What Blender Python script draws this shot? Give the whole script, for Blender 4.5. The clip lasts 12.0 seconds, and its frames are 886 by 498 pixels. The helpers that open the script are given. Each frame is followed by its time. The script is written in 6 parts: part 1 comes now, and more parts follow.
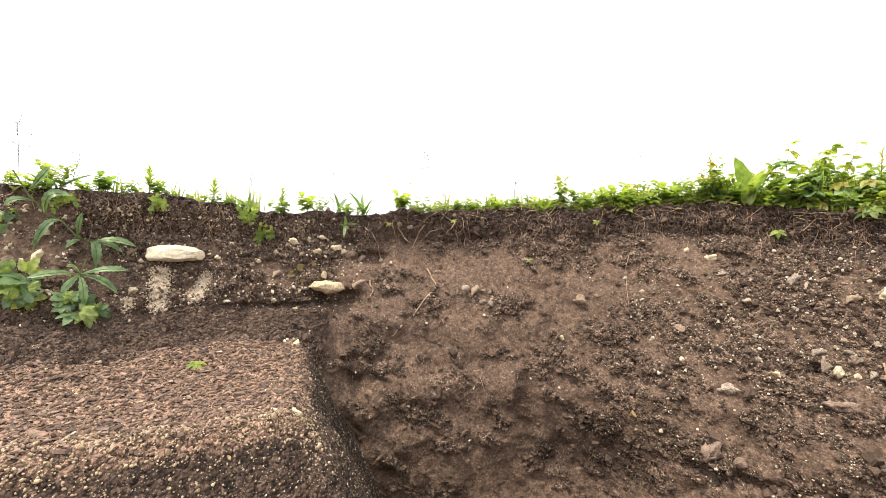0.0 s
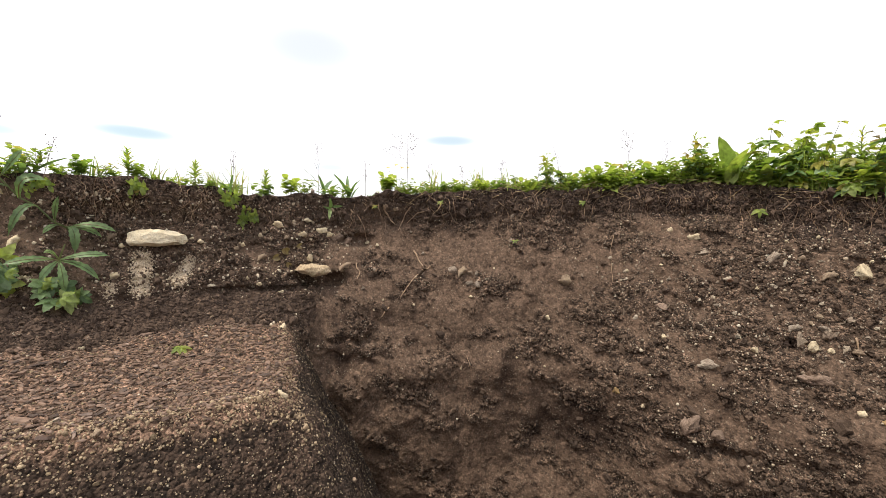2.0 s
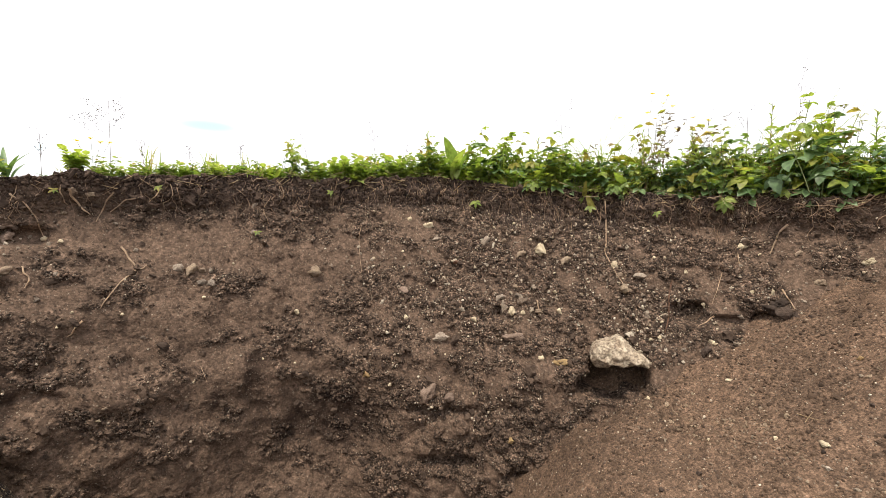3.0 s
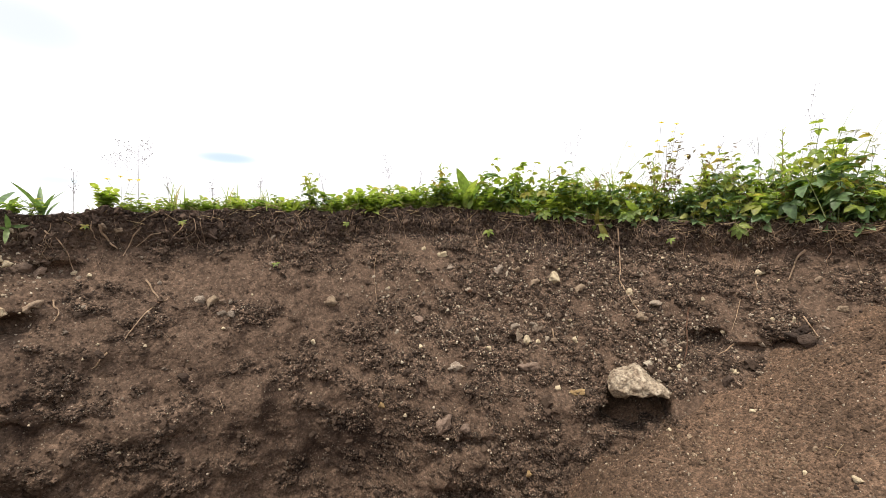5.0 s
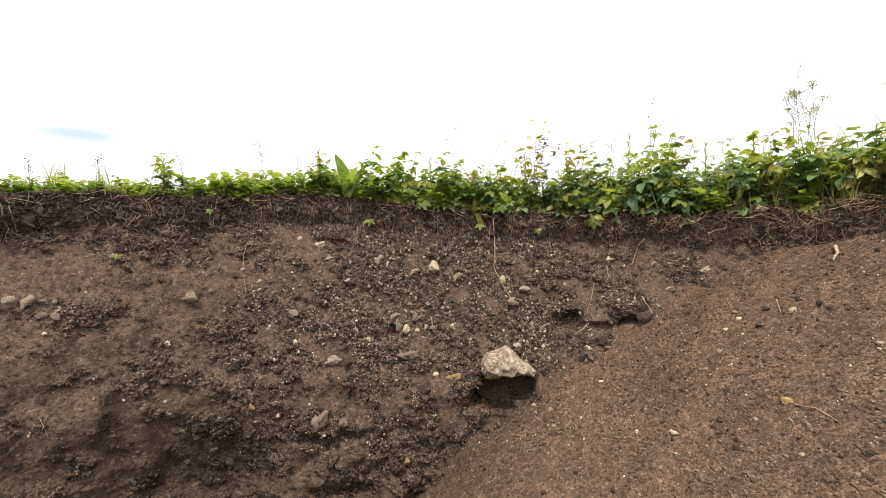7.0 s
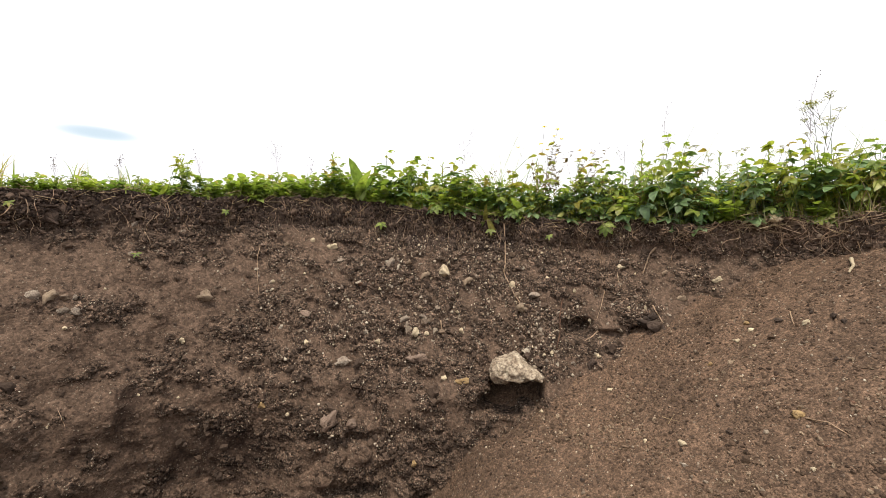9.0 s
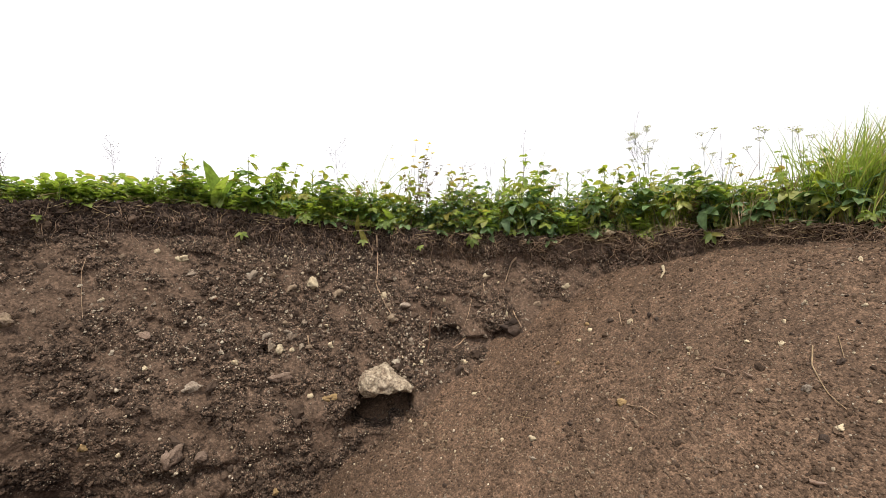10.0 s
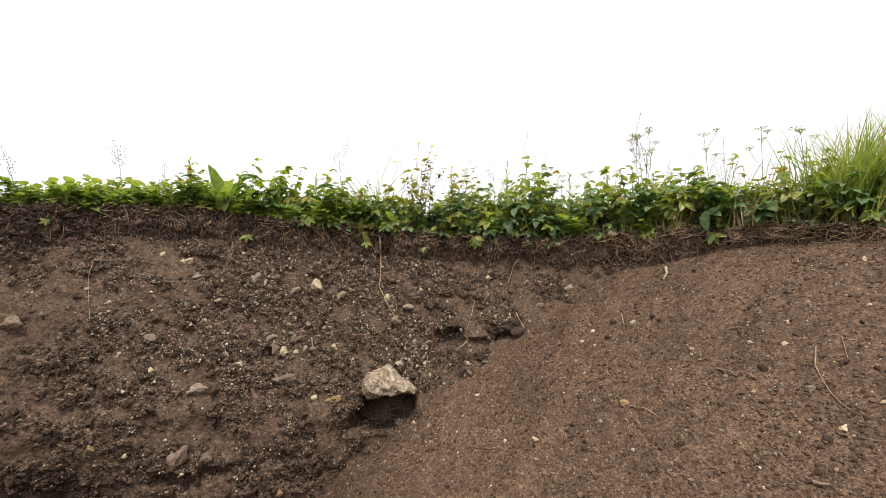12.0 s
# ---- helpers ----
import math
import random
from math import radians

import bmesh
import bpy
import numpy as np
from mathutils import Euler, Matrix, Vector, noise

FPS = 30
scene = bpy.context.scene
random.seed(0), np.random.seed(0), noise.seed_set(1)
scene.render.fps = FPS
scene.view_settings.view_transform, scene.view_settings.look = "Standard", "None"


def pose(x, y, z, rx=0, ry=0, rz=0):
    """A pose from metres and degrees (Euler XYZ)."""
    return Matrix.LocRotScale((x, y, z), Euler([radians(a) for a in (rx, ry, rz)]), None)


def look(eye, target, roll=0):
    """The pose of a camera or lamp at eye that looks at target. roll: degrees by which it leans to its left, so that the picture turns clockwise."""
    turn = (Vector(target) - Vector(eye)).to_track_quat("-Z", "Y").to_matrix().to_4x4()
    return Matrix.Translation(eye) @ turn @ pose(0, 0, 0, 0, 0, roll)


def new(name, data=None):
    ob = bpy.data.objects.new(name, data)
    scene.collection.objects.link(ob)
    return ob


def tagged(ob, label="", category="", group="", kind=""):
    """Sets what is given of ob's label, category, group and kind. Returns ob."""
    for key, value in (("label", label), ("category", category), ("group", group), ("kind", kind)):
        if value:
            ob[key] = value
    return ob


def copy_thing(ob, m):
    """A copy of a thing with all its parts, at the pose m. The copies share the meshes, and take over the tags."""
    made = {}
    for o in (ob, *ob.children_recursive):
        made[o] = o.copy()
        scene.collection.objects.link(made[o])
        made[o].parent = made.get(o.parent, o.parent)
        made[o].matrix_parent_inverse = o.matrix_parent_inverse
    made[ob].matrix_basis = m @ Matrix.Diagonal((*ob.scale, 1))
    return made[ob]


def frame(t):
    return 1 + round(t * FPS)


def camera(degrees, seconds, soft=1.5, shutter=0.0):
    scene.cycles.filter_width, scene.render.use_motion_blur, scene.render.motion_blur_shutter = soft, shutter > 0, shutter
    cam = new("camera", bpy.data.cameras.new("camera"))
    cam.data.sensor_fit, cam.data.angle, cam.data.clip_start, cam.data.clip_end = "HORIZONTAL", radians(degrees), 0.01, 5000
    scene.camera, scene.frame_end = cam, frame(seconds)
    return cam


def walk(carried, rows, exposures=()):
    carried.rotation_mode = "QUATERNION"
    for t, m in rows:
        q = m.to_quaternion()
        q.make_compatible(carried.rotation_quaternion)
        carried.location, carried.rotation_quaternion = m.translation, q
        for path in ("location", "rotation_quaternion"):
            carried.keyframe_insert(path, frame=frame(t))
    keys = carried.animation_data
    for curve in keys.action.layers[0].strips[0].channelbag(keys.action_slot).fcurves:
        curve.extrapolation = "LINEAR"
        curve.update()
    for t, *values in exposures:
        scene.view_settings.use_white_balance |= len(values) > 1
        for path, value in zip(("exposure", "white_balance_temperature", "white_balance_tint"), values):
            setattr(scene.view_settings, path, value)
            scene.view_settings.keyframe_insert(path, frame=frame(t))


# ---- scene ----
# ---------------------------------------------------------------- camera
EYE = 1.5  # the eye above the pit floor
cam = camera(92.3, 12.0, soft=0.35)

# seconds, x, y, height against the mean eye, yaw to the left, pitch up, roll
PATH = [
    (0.0, -0.201, -0.069, 0.009, 44.37, 0.39, 1.66), (0.5, -0.199, -0.074, 0.021, 44.2, 0.31, 1.05),
    (1.0, -0.196, -0.069, 0.019, 44.36, -0.57, 0.54), (1.5, -0.183, -0.06, 0.017, 43.81, -1.5, 1.07),
    (2.0, -0.186, -0.054, 0.011, 43.15, -2.08, 1.12), (2.2, -0.177, -0.03, 0.001, 40.39, -1.83, 0.78),
    (2.3, -0.173, -0.018, -0.005, 32.55, -1.65, 0.48), (2.4, -0.147, 0.014, -0.006, 24.63, -1.3, 0.32),
    (2.5, -0.122, 0.046, -0.007, 16.35, -1.62, 0.18), (3.0, -0.101, 0.043, -0.014, 13.87, -2.28, 0.02),
    (3.2, -0.098, 0.035, -0.01, 14.6, -1.35, 0.0), (4.8, -0.097, 0.022, 0.001, 14.61, 1.49, -0.61),
    (5.0, -0.098, 0.022, 0.0, 15.63, 1.23, -0.67), (5.5, -0.089, 0.026, -0.005, 16.64, 0.58, -0.8),
    (6.0, -0.087, 0.031, -0.007, 15.08, -0.42, -0.26), (6.1, -0.074, 0.037, -0.007, 12.55, -0.79, -0.54),
    (6.2, -0.06, 0.043, -0.007, 8.14, -0.66, -0.75), (6.3, -0.047, 0.05, -0.007, 4.46, -0.72, -1.27),
    (6.5, -0.02, 0.062, -0.007, 1.93, -0.13, -1.58), (7.0, -0.021, 0.056, -0.008, 2.16, -0.13, -1.09),
    (8.8, -0.025, 0.045, -0.006, 3.26, 0.16, 0.05), (9.0, -0.025, 0.043, -0.006, 3.45, 0.39, 0.09),
    (9.5, -0.018, 0.046, -0.012, 2.01, 0.41, 0.53), (9.7, 0.013, 0.045, -0.008, -5.2, 0.3, 0.07),
    (10.0, 0.059, 0.044, -0.001, -11.16, 1.65, -0.39), (10.5, 0.061, 0.031, -0.002, -10.81, 2.88, 0.46),
    (11.0, 0.06, 0.031, -0.001, -10.91, 2.75, -0.08), (11.5, 0.065, 0.032, -0.005, -10.81, 2.39, -0.35),
    (12.0, 0.065, 0.035, -0.004, -10.56, 2.01, -0.6),
]


def stand(x, y, z, yaw, pitch, roll):
    a, b = radians(yaw), radians(pitch)
    eye = Vector((x, y, EYE + z))
    return look(eye, eye + Vector((-math.sin(a) * math.cos(b), math.cos(a) * math.cos(b), math.sin(b))), roll)


walk(cam, [(t, stand(*row)) for t, *row in PATH], exposures=[(0.0, 0.81, 6500, 15), (0.5, 0.48, 6500, 15), (1.0, 0.21, 6500, 15), (1.5, 0.05, 6500, 15), (2.0, 0.07, 6500, 15), (2.5, 0.20, 6500, 15), (3.0, 0.26, 6500, 15), (5.0, 0.10, 6500, 15), (6.0, 0.08, 6500, 15), (6.5, 0.12, 6500, 15), (9.5, -0.01, 6500, 15), (12.0, -0.13, 6500, 15)])

# ---------------------------------------------------------------- sky and sun
SUN_EL, SUN_AZ = 60.0, -171.0  # degrees; azimuth clockwise from +y
world = bpy.data.worlds.new("sky")
scene.world = world
world.use_nodes = True
wn, wl = world.node_tree.nodes, world.node_tree.links
wn.clear()
w_out = wn.new("ShaderNodeOutputWorld")
w_bg = wn.new("ShaderNodeBackground")
w_sky = wn.new("ShaderNodeTexSky")
w_sky.sky_type, w_sky.sun_disc = "NISHITA", False
w_sky.sun_elevation, w_sky.sun_rotation = radians(SUN_EL), radians(SUN_AZ)
w_gain = wn.new("ShaderNodeMixRGB")
w_gain.blend_type = "MULTIPLY"
w_gain.inputs[0].default_value = 1.0
w_gain.inputs[2].default_value = (0.125, 0.162, 0.136, 1)
w_co = wn.new("ShaderNodeTexCoord")
w_out_fac = None
# thin gaps in the cloud: direction, height in degrees, half width and half height in degrees, clearness
for gap_az, gap_el, gap_w, gap_h, clear in ((-42.5, 12.2, 4.6, 0.9, 0.58), (-58.0, 8.2, 2.6, 0.6, 0.4), (-60.5, 22.0, 8.0, 3.6, 0.36), (-79.0, 10.2, 5.0, 0.9, 0.62), (-90.0, 8.8, 3.0, 0.7, 0.5)):
    a, b = radians(gap_az), radians(gap_el)
    ahead = Vector((math.sin(a) * math.cos(b), math.cos(a) * math.cos(b), math.sin(b)))
    across = Vector((math.cos(a), -math.sin(a), 0))
    up = across.cross(ahead)
    terms = []
    for axis, size in ((across, gap_w), (up, gap_h)):
        dot = wn.new("ShaderNodeVectorMath")
        dot.operation = "DOT_PRODUCT"
        dot.inputs[1].default_value = axis / radians(size)
        wl.new(w_co.outputs["Generated"], dot.inputs[0])
        square = wn.new("ShaderNodeMath")
        square.operation = "POWER"
        square.inputs[1].default_value = 2.0
        absolute = wn.new("ShaderNodeMath")
        absolute.operation = "ABSOLUTE"
        wl.new(dot.outputs["Value"], absolute.inputs[0])
        wl.new(absolute.outputs[0], square.inputs[0])
        terms.append(square)
    total = wn.new("ShaderNodeMath")
    wl.new(terms[0].outputs[0], total.inputs[0])
    wl.new(terms[1].outputs[0], total.inputs[1])
    fac = wn.new("ShaderNodeMapRange")
    fac.interpolation_type = "SMOOTHSTEP"
    fac.inputs["To Min"].default_value, fac.inputs["To Max"].default_value = 1 - clear, 1.0
    wl.new(total.outputs[0], fac.inputs["Value"])
    if w_out_fac is None:
        w_out_fac = fac.outputs[0]
    else:
        least = wn.new("ShaderNodeMath")
        least.operation = "MINIMUM"
        wl.new(w_out_fac, least.inputs[0])
        wl.new(fac.outputs[0], least.inputs[1])
        w_out_fac = least.outputs[0]
w_mix = wn.new("ShaderNodeMixRGB")
w_mix.inputs[2].default_value = (1.22, 1.23, 1.24, 1)  # bright haze and cloud
wl.new(w_out_fac, w_mix.inputs[0])
wl.new(w_sky.outputs["Color"], w_gain.inputs[1])
wl.new(w_gain.outputs["Color"], w_mix.inputs[1])
wl.new(w_mix.outputs["Color"], w_bg.inputs["Color"])
wl.new(w_bg.outputs["Background"], w_out.inputs["Surface"])
w_bg.inputs["Strength"].default_value = 1.0

sun = new("sun", bpy.data.lights.new("sun", "SUN"))
sun.data.energy, sun.data.angle, sun.data.color = 2.95, radians(6), (1.0, 0.91, 0.76)
sun_way = Vector((math.sin(radians(SUN_AZ)) * math.cos(radians(SUN_EL)), math.cos(radians(SUN_AZ)) * math.cos(radians(SUN_EL)), math.sin(radians(SUN_EL))))
sun.matrix_world = look(sun_way * 20, (0, 0, 0))

# ---------------------------------------------------------------- noise
rng = np.random.default_rng(7)


def cell(ix, iy, iz, seed):
    h = (ix * 73856093) ^ (iy * 19349663) ^ (iz * 83492791) ^ (seed * 2654435761)
    h = (h ^ (h >> 13)) * 1274126177 & 0xFFFFFFFF
    h = (h ^ (h >> 16)) * 2246822519 & 0xFFFFFFFF
    return ((h ^ (h >> 15)) & 0xFFFFFF) / float(0xFFFFFF)


def vnoise(x, y, z, seed=0):
    """Smooth value noise in -1..1."""
    ix, iy, iz = (np.floor(v).astype(np.int64) for v in (x, y, z))
    u, v, w = (f * f * f * (f * (f * 6 - 15) + 10) for f in (x - ix, y - iy, z - iz))
    out = 0
    for a in (0, 1):
        for b in (0, 1):
            for c in (0, 1):
                weight = (u if a else 1 - u) * (v if b else 1 - v) * (w if c else 1 - w)
                out = out + weight * cell(ix + a, iy + b, iz + c, seed)
    return out * 2 - 1


def fbm(x, y, z, size, octaves=4, seed=0, gain=0.5):
    total, amp = 0, 1.0
    for n in range(octaves):
        total = total + amp * vnoise(x / size, y / size, z / size, seed + n * 17)
        size, amp = size / 2.03, amp * gain
    return total


def clods(x, y, size, seed=0):
    """Rounded lumps, 0 between them to 1 on top, of uneven height."""
    x, y = x / size, y / size
    ix, iy = np.floor(x).astype(np.int64), np.floor(y).astype(np.int64)
    zero, best, lift = 0 * ix, np.full(np.shape(x), 9.0), np.zeros(np.shape(x))
    for a in (-1, 0, 1):
        for b in (-1, 0, 1):
            cx, cy = ix + a, iy + b
            d = np.hypot(cx + cell(cx, cy, zero, seed) - x, cy + cell(cx, cy, zero, seed + 1) - y)
            near = d < best
            best, lift = np.where(near, d, best), np.where(near, cell(cx, cy, zero, seed + 2), lift)
    return np.clip(1 - best * best * 1.6, 0, 1) * (0.25 + 0.75 * lift)


def step(x, lo, hi):
    t = np.clip((x - lo) / (hi - lo), 0, 1)
    return t * t * (3 - 2 * t)


# ---------------------------------------------------------------- materials
def mat(name, rough=0.9):
    m = bpy.data.materials.new(name)
    m.use_nodes = True
    b = m.node_tree.nodes["Principled BSDF"]
    b.inputs["Roughness"].default_value = rough
    b.inputs["Specular IOR Level"].default_value = 0.25
    return m, m.node_tree.nodes, m.node_tree.links, b


def tex(n, l, kind, scale, detail=3.0, vec=None):
    t = n.new(kind)
    t.inputs["Scale"].default_value = scale
    if kind == "ShaderNodeTexNoise":
        t.inputs["Detail"].default_value = detail
    if vec is not None:
        l.new(vec, t.inputs["Vector"])
    return t


def ramp(n, l, src, stops):
    r = n.new("ShaderNodeValToRGB")
    e = r.color_ramp.elements
    while len(e) < len(stops):
        e.new(0.5)
    for k, (p, c) in zip(e, stops):
        k.position, k.color = p, (*(c if isinstance(c, tuple) else (c, c, c)), 1)
    l.new(src, r.inputs["Fac"])
    return r.outputs["Color"]


def mix(n, l, fac, a, b, mode="MIX"):
    m = n.new("ShaderNodeMixRGB")
    m.blend_type = mode
    for k, v in zip(m.inputs, (fac, a, b)):
        if isinstance(v, (int, float)):
            k.default_value = v if k.type == "VALUE" else (v, v, v, 1)
        elif isinstance(v, tuple):
            k.default_value = (*v, 1)
        else:
            l.new(v, k)
    return m.outputs["Color"]


def bump(n, l, b, height, strength, distance):
    k = n.new("ShaderNodeBump")
    k.inputs["Strength"].default_value, k.inputs["Distance"].default_value = strength, distance
    l.new(height, k.inputs["Height"])
    l.new(k.outputs["Normal"], b.inputs["Normal"])


def soil_material(name, dark, light, humus=None, grit=0.5, grit_colour=(0.42, 0.36, 0.27), relief=0.012, shaded_sides=False, grain=1.0, cells=(70.0, 125.0, 230.0)):
    """Earth: smeared smooth where "crumb" is low, dark crumbs and pale grit where it is high; a dark humus band by depth below the turf."""
    m, n, l, b = mat(name, 0.93)
    pos = n.new("ShaderNodeNewGeometry").outputs["Position"]
    big = tex(n, l, "ShaderNodeTexNoise", 5.0, 5, pos)
    mid = tex(n, l, "ShaderNodeTexNoise", 34.0, 6, pos)
    fine = tex(n, l, "ShaderNodeTexNoise", 120.0, 4, pos)
    patch = ramp(n, l, big.outputs["Fac"], [(0.36, 0.0), (0.64, 1.0)])
    loose = grain
    if humus:
        crumb = n.new("ShaderNodeAttribute")
        crumb.attribute_name = "crumb"
        ragged = n.new("ShaderNodeMath")
        ragged.operation = "MULTIPLY_ADD"
        ragged.inputs[1].default_value = 0.9
        l.new(mid.outputs["Fac"], ragged.inputs[0])
        l.new(crumb.outputs["Fac"], ragged.inputs[2])
        patch = mix(n, l, 0.85, patch, ramp(n, l, ragged.outputs[0], [(0.3, 1.0), (1.15, 0.0)]))
        loose = ramp(n, l, crumb.outputs["Fac"], [(0.1, 0.38), (0.75, 0.95)])
    # lit top and shaded sides put into the soil colour by a vertex mask
    if shaded_sides:
        lit_top = n.new("ShaderNodeAttribute")
        lit_top.attribute_name = "lit_top"
        patch = mix(n, l, 0.8, patch, lit_top.outputs["Fac"])
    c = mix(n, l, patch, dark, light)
    c = mix(n, l, 1.0, c, ramp(n, l, mid.outputs["Fac"], [(0.3, 0.74), (0.7, 1.26)]), "MULTIPLY")
    if humus:
        # stains of moisture, together with shade of the low hollow painted as colour
        damp_shade = n.new("ShaderNodeAttribute")
        damp_shade.attribute_name = "damp_shade"
        c = mix(n, l, damp_shade.outputs["Fac"], c, mix(n, l, 1.0, c, (0.42, 0.4, 0.4), "MULTIPLY"))
        at = n.new("ShaderNodeAttribute")
        at.attribute_name = "depth"
        wob = n.new("ShaderNodeMath")
        wob.operation = "MULTIPLY_ADD"
        wob.inputs[1].default_value = 0.12
        l.new(big.outputs["Fac"], wob.inputs[0])
        l.new(at.outputs["Fac"], wob.inputs[2])
        c = mix(n, l, ramp(n, l, wob.outputs[0], [(0.12, 0.0), (0.21, 1.0)]), humus, c)
    c = mix(n, l, loose, c, mix(n, l, 1.0, c, ramp(n, l, fine.outputs["Fac"], [(0.3, 0.62), (0.7, 1.4)]), "MULTIPLY"))
    # crumbs differ from one to the next
    heights = []
    for size, low, high in zip(cells, (0.55, 0.32, 0.42), (1.5, 1.95, 1.75)):
        crumbs = tex(n, l, "ShaderNodeTexVoronoi", size, 0, pos)
        one = n.new("ShaderNodeSeparateColor")
        l.new(crumbs.outputs["Color"], one.inputs[0])
        c = mix(n, l, loose, c, mix(n, l, 1.0, c, ramp(n, l, one.outputs[0], [(0.0, low), (1.0, high)]), "MULTIPLY"))
        heights.append(ramp(n, l, crumbs.outputs["Distance"], [(0.0, 1.0), (0.8, 0.0)]))
    dots = 0.0
    for size, share in ((110.0, 0.3), (190.0, 0.5)):
        vor = tex(n, l, "ShaderNodeTexVoronoi", size, 0, pos)
        dot = ramp(n, l, vor.outputs["Distance"], [(0.22, 1.0), (0.32, 0.0)])
        pick = n.new("ShaderNodeSeparateColor")
        l.new(vor.outputs["Color"], pick.inputs[0])
        some = ramp(n, l, pick.outputs[0], [(1 - grit * share, 0.0), (1 - grit * share + 0.02, 1.0)])
        dot = mix(n, l, 1.0, mix(n, l, 1.0, dot, some, "MULTIPLY"), loose if humus else (1.0, 1.0, 1.0), "MULTIPLY")
        c = mix(n, l, dot, c, mix(n, l, pick.outputs[1], grit_colour, tuple(0.45 * k for k in grit_colour)))
        dots = dot
    l.new(c, b.inputs["Base Color"])
    h = mix(n, l, 0.45, fine.outputs["Fac"], mid.outputs["Fac"])
    h = mix(n, l, mix(n, l, 1.0, loose, 0.6, "MULTIPLY"), h, mix(n, l, 0.5, heights[0], heights[1]))
    if humus:
        h = mix(n, l, 1.0, h, ramp(n, l, crumb.outputs["Fac"], [(0.1, 0.4), (0.75, 1.0)]), "MULTIPLY")
    bump(n, l, b, mix(n, l, 0.35, h, dots, "ADD"), 1.0, relief)
    return m


SOIL = soil_material("soil_profile", (0.077, 0.053, 0.0375), (0.126, 0.085, 0.059), humus=(0.042, 0.0295, 0.023), grit=0.4, grit_colour=(0.56, 0.49, 0.37), relief=0.02)
LOOSE = soil_material("loose_soil", (0.098, 0.064, 0.042), (0.124, 0.08, 0.052), grit=0.14, relief=0.008, grain=0.5, cells=(120.0, 210.0, 360.0))
# dark tone paints the shaded bench sides, light tone its lit top
GRAVELLY = soil_material("gravelly_soil", (0.022, 0.016, 0.012), (0.16, 0.102, 0.07), grit=0.6, grit_colour=(0.46, 0.37, 0.25), relief=0.012, shaded_sides=True, grain=0.9)
FLOOR = soil_material("pit_floor_soil", (0.06, 0.045, 0.034), (0.1, 0.074, 0.055), grit=0.3)
MEADOW = soil_material("meadow_soil", (0.03, 0.04, 0.015), (0.06, 0.08, 0.025), grit=0.0)

# ---------------------------------------------------------------- plan of the pit
# direction in degrees clockwise from +y, turf height against the eye
TURF = [(-180, 0.2), (-110, 0.17), (-92, 0.172), (-85, 0.192), (-79, 0.18), (-71, 0.155), (-62, 0.168), (-55, 0.187), (-45, 0.205), (-33, 0.224),
        (-18, 0.235), (-10, 0.205), (0, 0.17), (6.7, 0.147), (14, 0.13), (27, 0.118), (40, 0.115), (50, 0.118), (60, 0.12), (110, 0.15), (180, 0.2)]
LEAN = [(-180, 0.2), (-70, 0.3), (-55, 0.28), (-33, 0.32), (-24, 0.42), (-8, 0.46), (10, 0.42), (25, 0.3), (60, 0.2), (180, 0.2)]


def plan(table, az):
    return np.interp(az, [a for a, _ in table], [v for _, v in table])


def turf_z(az):
    return plan(TURF, az) + 0.012 * vnoise(az / 2.5, 0 * az, 0 * az, 91) + 0.006 * vnoise(az / 0.8, 0 * az, 0 * az, 92)


def edge_r(az):
    """Distance of the turf edge from the middle of the pit."""
    far = step(np.abs(az), 88, 150)
    return 2.02 + 4.0 * far + 0.06 * np.exp(-(((az + 28) / 13) ** 2)) - 0.035 * np.exp(-(((az + 4) / 8) ** 2)) + 0.03 * vnoise(az / 9.0, 0 * az, 0 * az, 31) + 0.012 * vnoise(az / 2.2, 0 * az, 0 * az, 32)


# holes and bulges of the face: direction, height, half widths in degrees and metres, depth
HOLLOWS = [(5.2, -0.555, 2.8, 0.045, 0.36), (3.2, -0.61, 2.4, 0.035, 0.28), (-63.2, -0.197, 2.8, 0.032, 0.09), (-59.0, -0.03, 1.8, 0.03, 0.05), (13.0, -0.325, 1.9, 0.035, 0.08), (20.8, -0.34, 1.7, 0.03, 0.11),
           (16.9, -0.35, 1.6, 0.022, 0.04), (-9.6, -0.345, 0.55, 0.018, 0.04), (-51.0, -0.56, 3.0, 0.05, -0.03), (-17.0, -0.72, 4.0, 0.02, 0.03), (-16.0, -0.93, 3.5, 0.025, 0.06), (-7.0, -0.97, 2.5, 0.025, 0.05),
           (-26.0, -0.46, 2.2, 0.03, 0.02), (-69.0, -0.22, 6.0, 0.012, 0.025)]
# smeared smooth patches: direction, height, half widths in degrees and metres
SMEARS = [(-34.4, -0.13, 4.0, 0.04), (-51.3, 0.0, 5.0, 0.07), (-48.9, -0.21, 4.5, 0.09), (-54.0, -0.34, 4.0, 0.08), (-47.0, -0.72, 7.0, 0.14), (-40.6, -0.56, 4.0, 0.09), (-36.0, -0.9, 9.0, 0.12),
          (-10.5, -0.6, 3.0, 0.04), (-16.4, -0.44, 4.0, 0.04), (13.8, -0.25, 2.2, 0.03), (18.0, -0.3, 2.6, 0.03), (28.0, -0.12, 7.0, 0.08)]
